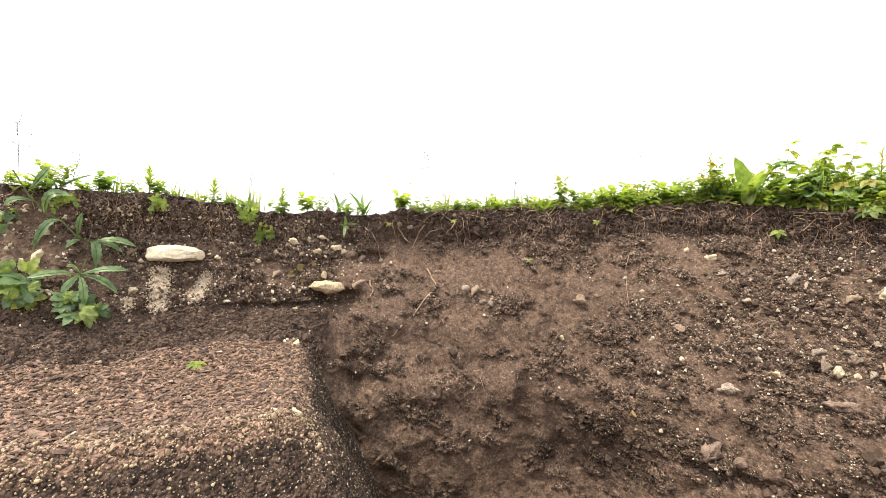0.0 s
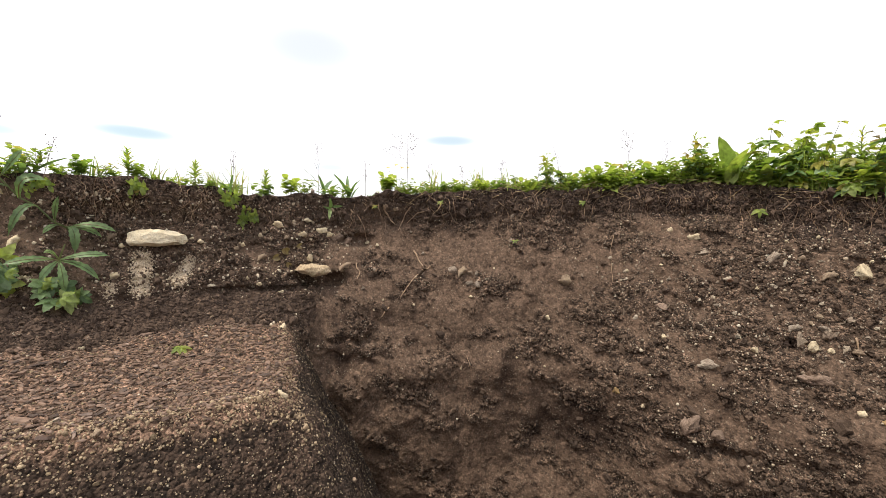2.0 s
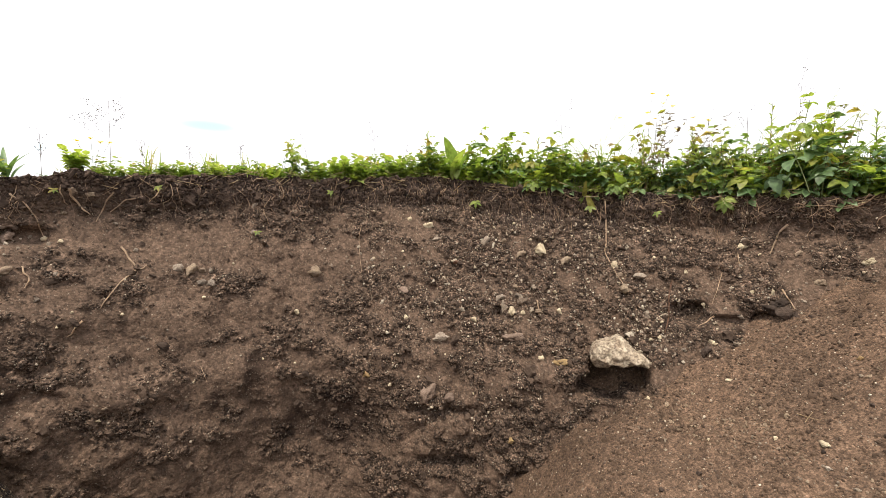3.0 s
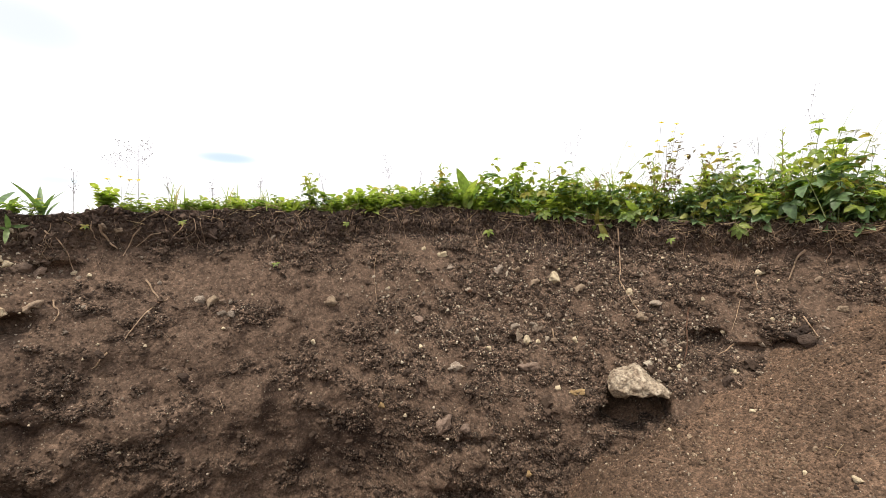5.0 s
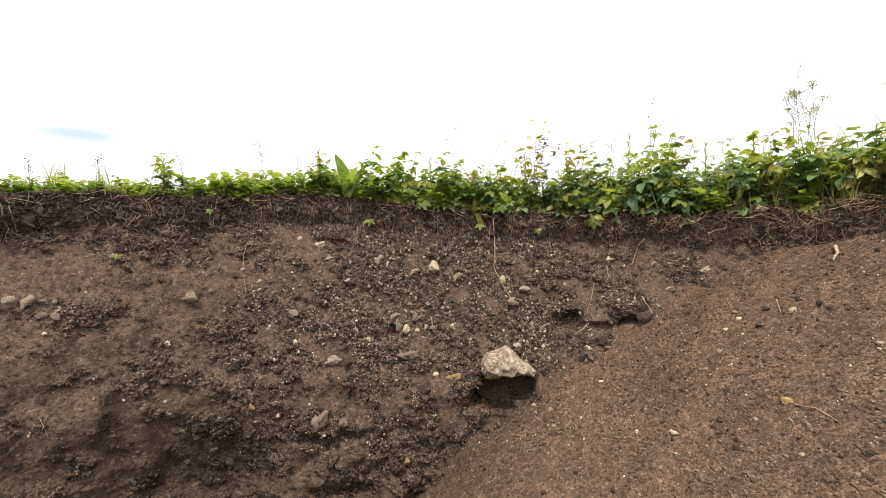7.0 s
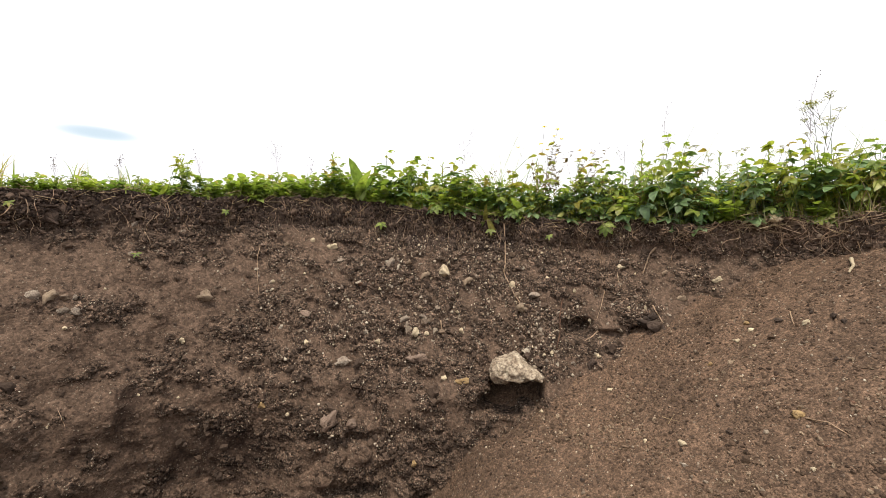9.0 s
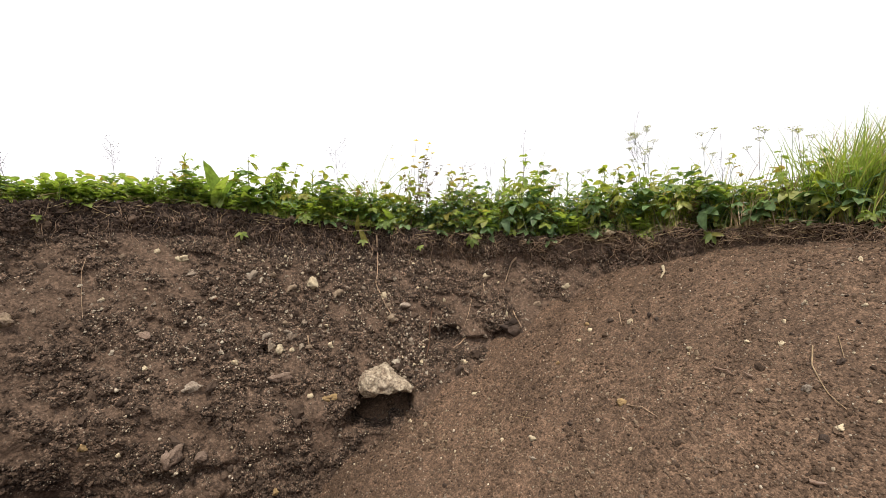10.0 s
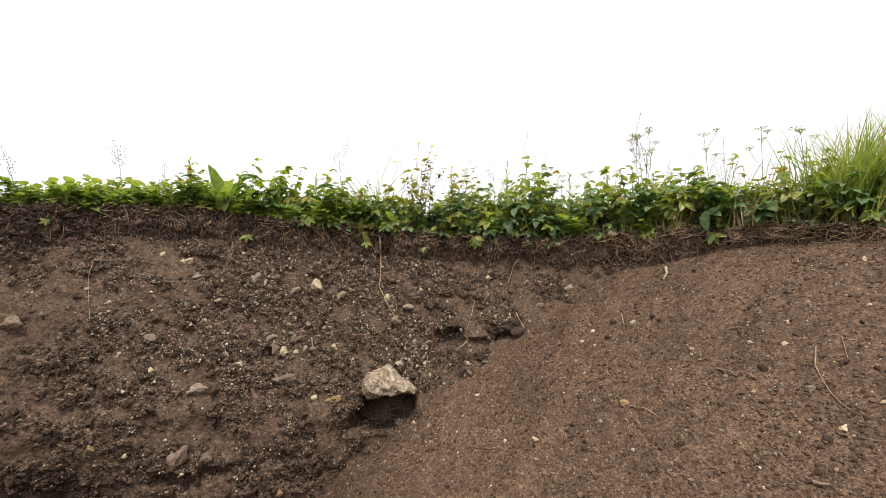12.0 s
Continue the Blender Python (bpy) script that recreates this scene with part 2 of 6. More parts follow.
# dark crumbly patches
CRUMBLES = [(-38.7, -0.36, 5.5, 0.06), (-38.0, 0.03, 9.0, 0.07), (-29.0, 0.0, 5.0, 0.09), (-16.6, -0.03, 6.0, 0.07), (-7.0, -0.04, 5.0, 0.07), (-25.2, -0.5, 2.8, 0.05), (-20.8, -0.65, 3.0, 0.04), (-1.9, -0.65, 5.0, 0.07), (-12.6, -0.31, 3.2, 0.05), (-9.0, -0.16, 7.0, 0.09),
            (-27.9, -0.3, 3.4, 0.05), (5.0, -0.12, 4.5, 0.06), (-59.6, -0.36, 2.5, 0.1), (-57.0, -0.63, 3.5, 0.08), (-17.9, -0.88, 7.0, 0.08), (6.0, -0.3, 6.0, 0.08), (20.5, -0.3, 2.0, 0.04)]


def crumbly(az, z):
    """Where the face is rough and crumbly (1) and where it is smeared smooth (0)."""
    x, y = 1.9 * np.sin(np.radians(az)), 1.9 * np.cos(np.radians(az))
    k = fbm(x + 0.5 * z, y, z * 1.2, 0.13, 5, 40, 0.72) + 0.3 * step(turf_z(az) - z, 0.25, 0.1) + 0.22 * step(-az, 60, 70)
    k = k - 0.3 * (1 - step(az, -38, -24)) * (1 - step(-az, 58, 66)) * step(turf_z(az) - z, 0.1, 0.25)
    for patches, gain in ((SMEARS, -0.36), (CRUMBLES, 0.4)):
        for p_az, p_z, w, h in patches:
            k = k + gain * np.exp(-((az - p_az) / w) ** 2 - ((z - p_z) / h) ** 2)
    return step(k, -0.65, 0.6)


def damp_shade(az, z):
    """Dark damp stains low on the face and beside the bench; the widest also paints in the hollow's shade."""
    ragged = 0.35 * vnoise(az / 1.6, z / 0.05, 0 * az, 97) + 0.25 * vnoise(az / 0.6, z / 0.1, 0 * az, 98)
    k = 0
    for p_az, p_z, w, h in ((-34.0, -0.76, 7.5, 0.14), (-28.0, -0.78, 4.0, 0.1), (-61.0, -0.42, 1.6, 0.2), (-39.5, -0.5, 1.5, 0.1), (-44.0, -0.62, 1.2, 0.08)):
        k = k + np.exp(-((az - p_az) / w) ** 2 - ((z - p_z) / h) ** 2)
    return step(k + ragged, 0.35, 1.05)


def bank_r(az, z):
    """Distance of the cut face, z against the eye."""
    depth = turf_z(az) - z
    s = az * 0.033
    x, y = 1.9 * np.sin(np.radians(az)), 1.9 * np.cos(np.radians(az))
    r = edge_r(az) - plan(LEAN, az) * np.clip(depth - 0.12, 0, 0.64)
    r = r + 0.03 * step(depth, 0.06, 0.15) * (1 - step(depth, 0.2, 0.4)) * (0.5 + 0.5 * vnoise(s / 0.2, 0 * s, 0 * s, 5))
    r = r + 0.06 * np.exp(-((az + 34) / 10) ** 2 - ((z + 0.86) / 0.22) ** 2)
    r = r - 1.1 * np.clip(-0.235 - z, 0, 0.14) * step(-az, 62, 70)  # scree at the foot above the bench
    for h_az, h_z, w, h, deep in HOLLOWS:
        r = r + deep * np.exp(-((az - h_az) / w) ** 4 - ((z - h_z) / h) ** 4)
    rough = crumbly(az, z)
    warp = 0.03 * vnoise(x / 0.06, y / 0.06, z / 0.06, 77)
    r = r - 0.02 * fbm(x, y, z, 0.26, 3, 11) - 0.007 * fbm(x, y, z, 0.075, 3, 12)
    # rounded lumps: large ones low on the face
    low = np.exp(-((az + 58) / 7) ** 4 - ((z + 0.62) / 0.28) ** 4) + np.exp(-((az + 14) / 11) ** 4 - ((z + 0.84) / 0.2) ** 4)
    r = r - (0.006 + 0.03 * low) * clods(s + 2 * warp, z + warp, 0.12, 6)
    r = r - rough * (0.45 + 0.55 * step(depth, 0.08, 0.2)) * (0.013 * clods(s + warp, z + warp, 0.07, 3) + 0.012 * clods(s - warp, z + warp, 0.034, 8) + 0.01 * clods(s + 2 * warp, z - warp, 0.019, 9))
    return r - 0.004 * vnoise(x / 0.013, y / 0.013, z / 0.013, 19) * (0.1 + rough)


def bank(az, z):
    az, z = np.asarray(az, float), np.asarray(z, float)
    r = bank_r(az, z)
    return np.stack([r * np.sin(np.radians(az)), r * np.cos(np.radians(az)), z + EYE], -1)


def bench_top(x, y):
    return -0.40 + 0.065 * step(np.hypot(x, y), 1.3, 1.9)


def bench_z(x, y):
    """Height of the earth bench left standing, against the eye."""
    front = (x + 1.30) * 0.96 - (y - 0.0) * 0.26 + 0.02 * vnoise(x / 0.2, y / 0.2, 0 * x, 21)
    side = ((y - 0.465) * 0.92 + (x + 1.22) * 0.40) * 0.8 + 0.02 * vnoise(x / 0.15, y / 0.15, 0 * x, 22)
    end = -0.75 - y
    d = np.log(np.exp(front * 22) + np.exp(side * 22) + np.exp(end * 22)) / 22
    fall = np.where(d > 0, 2.6 * d * d / (d + 0.05), 0)
    z = bench_top(x, y) - fall
    z = z + 0.012 * fbm(x, y, z, 0.16, 3, 23) + 0.006 * clods(x + 0.02 * vnoise(y / 0.05, x / 0.05, z, 3), y, 0.04, 24)
    return z + 0.003 * vnoise(x / 0.013, y / 0.013, z / 0.013, 25)


def heap_z(x, y):
    """Height of the loose heap slid down against the bank, against the eye."""
    z = 0.705 * x + 0.393 * y - 1.48 - 0.2 * np.maximum(-x, 0) + 0.09 * np.exp(-(((x - 0.1) / 0.22) ** 2)) - 0.045 * np.exp(-((x - 0.75) / 0.35) ** 2 - ((y - 1.72) / 0.25) ** 2)
    z = z + 0.018 * fbm(x, y, 0 * x, 0.5, 2, 51) + 0.011 * vnoise((x * 0.49 - y * 0.87) / 0.07, (x * 0.87 + y * 0.49) / 0.5, 0 * x, 52)
    z = z - 0.85 * np.maximum(-0.35 - y, 0) ** 2 / (np.maximum(-0.35 - y, 0) + 0.15)
    z = z - 0.1 * np.exp(-((x - 0.13) / 0.11) ** 2 - ((y - 1.76) / 0.11) ** 2)  # sunk below the hole in the bank
    z = z - 2.4 * np.maximum(x - 1.75, 0) * step(-y, 0.0, 0.6)
    cap = 0.10
    z = cap - np.log1p(np.exp((cap - z) * 14)) / 14
    lump = step(fbm(x, y, 0 * x, 0.35, 2, 53), 0.1, 0.6)
    z = z + 0.004 * fbm(x, y, 0 * x, 0.05, 3, 54) + lump * 0.004 * clods(x, y, 0.03, 55)
    return np.maximum(z + 0.002 * vnoise(x / 0.012, y / 0.012, 0 * x, 56), -1.52)


def sheet(name, v, material, values=None, kind="structure"):
    """A grid of places as one mesh."""
    nu, nv = v.shape[:2]
    index = np.arange(nu * nv).reshape(nu, nv)
    quads = np.stack([index[:-1, :-1], index[1:, :-1], index[1:, 1:], index[:-1, 1:]], -1).reshape(-1, 4)
    me = bpy.data.meshes.new(name)
    me.vertices.add(nu * nv)
    me.vertices.foreach_set("co", v.reshape(-1).astype(np.float32))
    me.loops.add(quads.size)
    me.loops.foreach_set("vertex_index", quads.reshape(-1).astype(np.int32))
    me.polygons.add(len(quads))
    me.polygons.foreach_set("loop_start", np.arange(0, quads.size, 4, dtype=np.int32))
    me.update(calc_edges=True)
    me.polygons.foreach_set("use_smooth", np.ones(len(quads), dtype=bool))
    for key, value in (values or {}).items():
        me.attributes.new(key, "FLOAT", "POINT").data.foreach_set("value", value.reshape(-1).astype(np.float32))
    me.materials.append(material)
    ob = new(name, me)
    return tagged(ob, kind=kind)


# ---------------------------------------------------------------- large structure
def build_bank(name, lo, hi, turn, rise, label):
    az = np.arange(lo, hi + turn / 2, turn)
    down = np.arange(0, 1.75, rise)
    a, d = np.meshgrid(az, down, indexing="ij")
    z = turf_z(a) - d
    v = bank(a, z)
    # the turf edge rolls back on to the meadow
    back = []
    for out, drop in ((0.30, -0.004), (0.12, 0.0), (0.04, 0.003), (0.012, 0.002)):
        r = bank_r(az, turf_z(az)) + out
        back.append(np.stack([r * np.sin(np.radians(az)), r * np.cos(np.radians(az)), turf_z(az) + EYE + drop], -1))
    v = np.concatenate([np.stack(back, 1), v], 1)
    zero = np.zeros((len(az), 4))
    values = {"depth": np.concatenate([zero, d], 1) + (0.09 * (1 - step(az, -60, -46) * (1 - step(az, 0, 16))) + 0.03 * step(az, 18, 30) - 0.06 * np.exp(-(((az - 1) / 14) ** 2)))[:, None], "crumb": np.concatenate([zero + 1, crumbly(a, z)], 1), "damp_shade": np.concatenate([zero, damp_shade(a, z)], 1)}
    return tagged(sheet(name, v, SOIL, values), label, "soil bank")


build_bank("wall_bank", -104, 84, 0.16, 0.0055, "cut face of dark brown stony soil under turf")
build_bank("wall_back_a", -181, -104, 1.5, 0.06, "plain soil bank closing the pit")
build_bank("wall_back_b", 84, 181, 1.5, 0.06, "plain soil bank closing the pit")

gx, gy = np.meshgrid(np.arange(-2.6, -0.55, 0.0095), np.arange(-1.35, 1.35, 0.0095), indexing="ij")
gz = bench_z(gx, gy)
# mask is 1 on the top painted as lit, 0 on the shaded sides
tagged(sheet("bench_ground", np.stack([gx, gy, np.maximum(gz, -1.55) + EYE], -1), GRAVELLY, {"lit_top": step(gz - bench_top(gx, gy), -0.05, -0.01)}), "flat-topped bench of gravelly brown earth", "earth bench")

gx, gy = np.meshgrid(np.arange(-0.6, 2.5, 0.0095), np.arange(-2.1, 2.1, 0.0095), indexing="ij")
tagged(sheet("heap_ground", np.stack([gx, gy, heap_z(gx, gy) + EYE], -1), LOOSE), "sloping heap of loose brown soil with pebbles", "soil heap")

gx, gy = np.meshgrid(np.arange(-6.5, 6.5, 0.06), np.arange(-6.5, 3.0, 0.06), indexing="ij")
tagged(sheet("floor", np.stack([gx, gy, 0.03 * fbm(gx, gy, 0 * gx, 0.4, 4, 61)], -1), FLOOR), "trodden bare soil floor of the pit", "soil floor")

az = np.arange(-180, 180.1, 1.0)
rings = []
for out in (0.2, 0.6, 1.5, 4, 12, 40, 150, 600, 2500):
    r = edge_r(az) + out
    h = np.where(out < 1, turf_z(az) - 0.01, 0.14 - 0.0 * az) + 0.02 * vnoise(az / 20, 0 * az + out, 0 * az, 71)
    h[-1] = h[0]
    rings.append(np.stack([r * np.sin(np.radians(az)), r * np.cos(np.radians(az)), h + EYE], -1))
tagged(sheet("ground", np.stack(rings, 1), MEADOW), "level meadow ground reaching to the horizon", "meadow")

# ---------------------------------------------------------------- builders
def part(name, me, parent, label="", m=None, kind=""):
    """One mesh object under a thing."""
    ob = new(name, me)
    ob.parent = parent
    if m is not None:
        ob.matrix_basis = m
    return tagged(ob, label, kind=kind)


class Geo:
    """Gathers pieces into one mesh."""

    def __init__(self):
        self.v, self.f, self.n = [], [], 0

    def add(self, v, f, m=None):
        v = np.asarray(v, float)
        if m is not None:
            m = np.array(m)
            v = v @ m[:3, :3].T + m[:3, 3]
        self.v.append(v)
        self.f += [tuple(int(i) + self.n for i in q) for q in f]
        self.n += len(v)
        return self

    def mesh(self, name, material, smooth=True):
        me = bpy.data.meshes.new(name)
        me.from_pydata(np.concatenate(self.v).tolist(), [], self.f)
        me.polygons.foreach_set("use_smooth", np.full(len(self.f), smooth))
        me.materials.append(material)
        return me


def tube(points, radii, sides=4):
    p = np.asarray(points, float)
    way = np.gradient(p, axis=0)
    way /= np.linalg.norm(way, axis=1)[:, None] + 1e-9
    ref = np.where(np.abs(way[:, 2:3]) > 0.9, np.array([[1.0, 0, 0]]), np.array([[0, 0, 1.0]]))
    a = np.cross(way, ref)
    a /= np.linalg.norm(a, axis=1)[:, None] + 1e-9
    b = np.cross(way, a)
    r = np.broadcast_to(np.asarray(radii, float), len(p))
    turn = np.arange(sides) * 2 * np.pi / sides
    v = p[:, None] + r[:, None, None] * (np.cos(turn)[None, :, None] * a[:, None] + np.sin(turn)[None, :, None] * b[:, None])
    f = []
    for i in range(len(p) - 1):
        for k in range(sides):
            j = (k + 1) % sides
            f.append((i * sides + k, i * sides + j, (i + 1) * sides + j, (i + 1) * sides + k))
    return v.reshape(-1, 3), f


def leaflet(length, width, fold=0.25, droop=0.3, teeth=0.12, n=7, shape=0.8):
    """A leaf blade along +y from its base, folded on the midrib and bent down at the tip."""
    t = np.linspace(0, 1, n)
    w = width / 2 * np.sin(np.pi * t**shape) ** 0.66 * (1 + teeth * np.where(np.arange(n) % 2, 1, -1))
    w[0], w[-1] = width * 0.03, 0.0005
    y, z = length * t, -droop * length * t * t
    left = np.stack([-w, y - teeth * 0.1 * length, z + fold * w], -1)
    mid = np.stack([0 * w, y, z], -1)
    right = np.stack([w, y - teeth * 0.1 * length, z + fold * w], -1)
    v = np.concatenate([left, mid, right])
    f = [(i, i + n, i + n + 1, i + 1) for i in range(n - 1)] + [(i + n, i + 2 * n, i + 2 * n + 1, i + n + 1) for i in range(n - 1)]
    return v, f


def blade(length, width, bend, n=6, twist=0.0):
    """A grass blade that rises along +z and bends towards +y."""
    t = np.linspace(0, 1, n)
    a = bend * t
    ds = length / (n - 1)
    y, z = np.cumsum(np.sin(a)) * ds, np.cumsum(np.cos(a)) * ds
    w = width / 2 * (1 - t**2.2) + 0.0003
    c, s = np.cos(twist * t), np.sin(twist * t)
    v = np.concatenate([np.stack([-w * c, y - w * s, z], -1), np.stack([w * c, y + w * s, z], -1)])
    return v, [(i, i + n, i + n + 1, i + 1) for i in range(n - 1)]


def turned(x, y, z, yaw=0.0, tilt=0.0, roll=0.0, s=1.0):
    """Placed, turned about z, then tipped up about x and rolled, in degrees."""
    return Matrix.Translation((x, y, z)) @ pose(0, 0, 0, 0, 0, yaw) @ pose(0, 0, 0, tilt, 0, 0) @ pose(0, 0, 0, 0, roll, 0) @ Matrix.Scale(s, 4)


R = random.Random(5)


# ---------------------------------------------------------------- materials of stones and plants
def stone_material(name, a, b_colour, stain=(0.09, 0.065, 0.05), dirt=0.5, pores=240.0):
    m, n, l, b = mat(name, 0.8)
    co = n.new("ShaderNodeNewGeometry").outputs["Position"]
    rnd = n.new("ShaderNodeObjectInfo").outputs["Random"]
    one = tex(n, l, "ShaderNodeTexNoise", 45.0, 5, co)
    two = tex(n, l, "ShaderNodeTexNoise", pores, 4, co)
    c = mix(n, l, ramp(n, l, one.outputs["Fac"], [(0.35, 0.0), (0.65, 1.0)]), a, b_colour)
    c = mix(n, l, ramp(n, l, two.outputs["Fac"], [(0.52 - 0.1 * dirt, 0.0), (0.72, dirt)]), c, stain)
    c = mix(n, l, 1.0, c, ramp(n, l, rnd, [(0.0, 0.7), (1.0, 1.15)]), "MULTIPLY")
    l.new(c, b.inputs["Base Color"])
    bump(n, l, b, mix(n, l, 0.5, one.outputs["Fac"], two.outputs["Fac"]), 1.0, 0.008)
    return m


STONE = {
    "cream": stone_material("cream_limestone", (0.74, 0.63, 0.43), (0.58, 0.48, 0.32), dirt=0.35),
    "tan": stone_material("tan_stone", (0.36, 0.28, 0.19), (0.27, 0.2, 0.14)),
    "grey": stone_material("grey_stone", (0.42, 0.36, 0.28), (0.29, 0.235, 0.18), (0.14, 0.1, 0.075), dirt=0.95),
    "pink": stone_material("pinkish_sandstone", (0.33, 0.245, 0.185), (0.24, 0.17, 0.125), (0.14, 0.1, 0.075), dirt=0.95),
    "ochre": stone_material("ochre_stone", (0.45, 0.32, 0.15), (0.34, 0.23, 0.11), dirt=0.4),
    "rust": stone_material("rusty_fragment", (0.24, 0.13, 0.08), (0.17, 0.1, 0.065), dirt=0.7),
    "clod": stone_material("dark_clod", (0.09, 0.063, 0.047), (0.06, 0.044, 0.034), (0.05, 0.036, 0.028), dirt=0.5),
}
WORDS = {"cream": "pale cream limestone pebble", "tan": "tan brown stone pebble", "grey": "dull grey pebble caked with soil", "pink": "pinkish brown sandstone lump",
         "ochre": "yellow ochre pebble", "rust": "small rust red brick fragment", "clod": "dark crumbly clod of earth"}
SLABSTONE = stone_material("pale_slab_limestone", (0.86, 0.79, 0.6), (0.74, 0.63, 0.43), (0.2, 0.14, 0.09), 0.4)
WORNSTONE = stone_material("worn_tan_stone", (0.66, 0.54, 0.36), (0.46, 0.35, 0.22), (0.15, 0.1, 0.065), 0.8)
WHITESTONE = stone_material("weathered_white_stone", (0.58, 0.5, 0.37), (0.3, 0.23, 0.16), (0.1, 0.07, 0.05), 1.0, 120.0)


def leaf_material(name, a, b_colour, old, age=0.15, through_light=0.4, island=False):
    m, n, l, b = mat(name, 0.45)
    b.inputs["Specular IOR Level"].default_value = 0.5
    geo = n.new("ShaderNodeNewGeometry")
    rnd = geo.outputs["Random Per Island"] if island else n.new("ShaderNodeObjectInfo").outputs["Random"]
    spots = tex(n, l, "ShaderNodeTexNoise", 60.0, 4, geo.outputs["Position"])
    c = mix(n, l, rnd, a, b_colour)
    c = mix(n, l, ramp(n, l, rnd, [(1 - age - 0.04, 0.0), (1 - age + 0.04, 0.85)]), c, old)
    c = mix(n, l, 1.0, c, ramp(n, l, spots.outputs["Fac"], [(0.3, 0.6), (0.7, 1.35)]), "MULTIPLY")
    l.new(c, b.inputs["Base Color"])
    tr = n.new("ShaderNodeBsdfTranslucent")
    l.new(mix(n, l, 1.0, c, (1.6, 1.7, 0.75), "MULTIPLY"), tr.inputs["Color"])
    mx = n.new("ShaderNodeMixShader")
    mx.inputs[0].default_value = through_light
    l.new(b.outputs[0], mx.inputs[1])
    l.new(tr.outputs[0], mx.inputs[2])
    l.new(mx.outputs[0], n["Material Output"].inputs["Surface"])
    bump(n, l, b, spots.outputs["Fac"], 0.4, 0.003)
    return m


LEAF = leaf_material("bramble_leaf", (0.075, 0.14, 0.055), (0.215, 0.315, 0.14), (0.36, 0.36, 0.1), 0.09, 0.3)
LEAF_FRESH = leaf_material("fresh_leaf", (0.17, 0.25, 0.065), (0.36, 0.42, 0.11), (0.38, 0.31, 0.08), 0.06, 0.5)
HERB = leaf_material("low_herb_leaf", (0.18, 0.25, 0.07), (0.32, 0.38, 0.11), (0.42, 0.34, 0.12), 0.08, 0.5, True)
GRASS = leaf_material("grass_blade", (0.24, 0.32, 0.07), (0.38, 0.44, 0.11), (0.46, 0.38, 0.18), 0.12, 0.45, True)
THISTLE = leaf_material("sow_thistle_leaf", (0.13, 0.22, 0.09), (0.18, 0.28, 0.11), (0.2, 0.28, 0.1), 0.1, 0.3)
YELLOWED = leaf_material("yellowed_leaf", (0.26, 0.3, 0.07), (0.38, 0.36, 0.09), (0.3, 0.22, 0.08), 0.2, 0.5)
WITHERED = leaf_material("withered_leaf", (0.2, 0.15, 0.07), (0.26, 0.2, 0.09), (0.15, 0.1, 0.055), 0.3, 0.2, True)
STRAW = leaf_material("dry_straw", (0.46, 0.34, 0.19), (0.28, 0.19, 0.11), (0.52, 0.42, 0.26), 0.2, 0.15, True)
STEM = leaf_material("green_stem", (0.09, 0.12, 0.035), (0.14, 0.16, 0.05), (0.16, 0.1, 0.05), 0.2, 0.15)
SEED = leaf_material("brown_seed", (0.1, 0.07, 0.045), (0.16, 0.12, 0.07), (0.07, 0.05, 0.035), 0.2, 0.2, True)
UMBEL = leaf_material("umbel_flower", (0.42, 0.42, 0.17), (0.5, 0.5, 0.25), (0.3, 0.24, 0.12), 0.2, 0.6, True)
PETAL = leaf_material("yellow_petal", (0.75, 0.58, 0.02), (0.8, 0.66, 0.03), (0.7, 0.5, 0.02), 0.1, 0.4, True)
ROOT = leaf_material("root_fibre", (0.3, 0.195, 0.12), (0.46, 0.33, 0.21), (0.16, 0.1, 0.065), 0.3, 0.05, True)
BARK = leaf_material("bark_chip", (0.08, 0.048, 0.034), (0.36, 0.24, 0.165), (0.045, 0.03, 0.022), 0.22, 0.0, True)


# ---------------------------------------------------------------- stones
def lump(seed, subdivisions=2, rough=0.22):
    bm = bmesh.new()
    bmesh.ops.create_icosphere(bm, subdivisions=subdivisions, radius=0.5)
    v = np.array([p.co[:] for p in bm.verts])
    f = [tuple(p.index for p in q.verts) for q in bm.faces]
    bm.free()
    k = 1 + rough * fbm(v[:, 0] + seed * 3.1, v[:, 1], v[:, 2], 0.5, 4, seed, 0.6)
    v = v * k[:, None]
    for _ in range(5):  # broken facets
        way = np.array([R.uniform(-1, 1) for _ in range(3)])
        way /= np.linalg.norm(way)
        d = v @ way
        over = np.maximum(d - 0.32, 0)
        v = v - 0.8 * over[:, None] * way
    return v, f


LUMPS = [lump(s, 3, 0.6 + 0.07 * (s % 4)) for s in range(7)]
PEBBLE = {k: [Geo().add(*q).mesh("pebble_" + k, m) for q in LUMPS] for k, m in STONE.items()}


def wall_frame(az, z, out=0.0):
    """x along the face, y into the bank, z up, on the face; out: metres proud of it."""
    x, y, h = bank([az], [z])[0]
    a = radians(az)
    return Matrix.Translation((x - out * math.sin(a), y - out * math.cos(a), h)) @ pose(0, 0, 0, 0, 0, -az)


def lying_frame(height, x, y, up=0.0):
    e = 0.03
    h = float(height(np.array([x]), np.array([y]))[0])
    g = [float(height(np.array([x + a]), np.array([y + b]))[0]) for a, b in ((e, 0), (-e, 0), (0, e), (0, -e))]
    n = Vector(((g[1] - g[0]) / (2 * e), (g[3] - g[2]) / (2 * e), 1)).normalized()
    return Matrix.Translation(Vector((x, y, h + EYE)) + n * up) @ n.to_track_quat("Z", "Y").to_matrix().to_4x4()


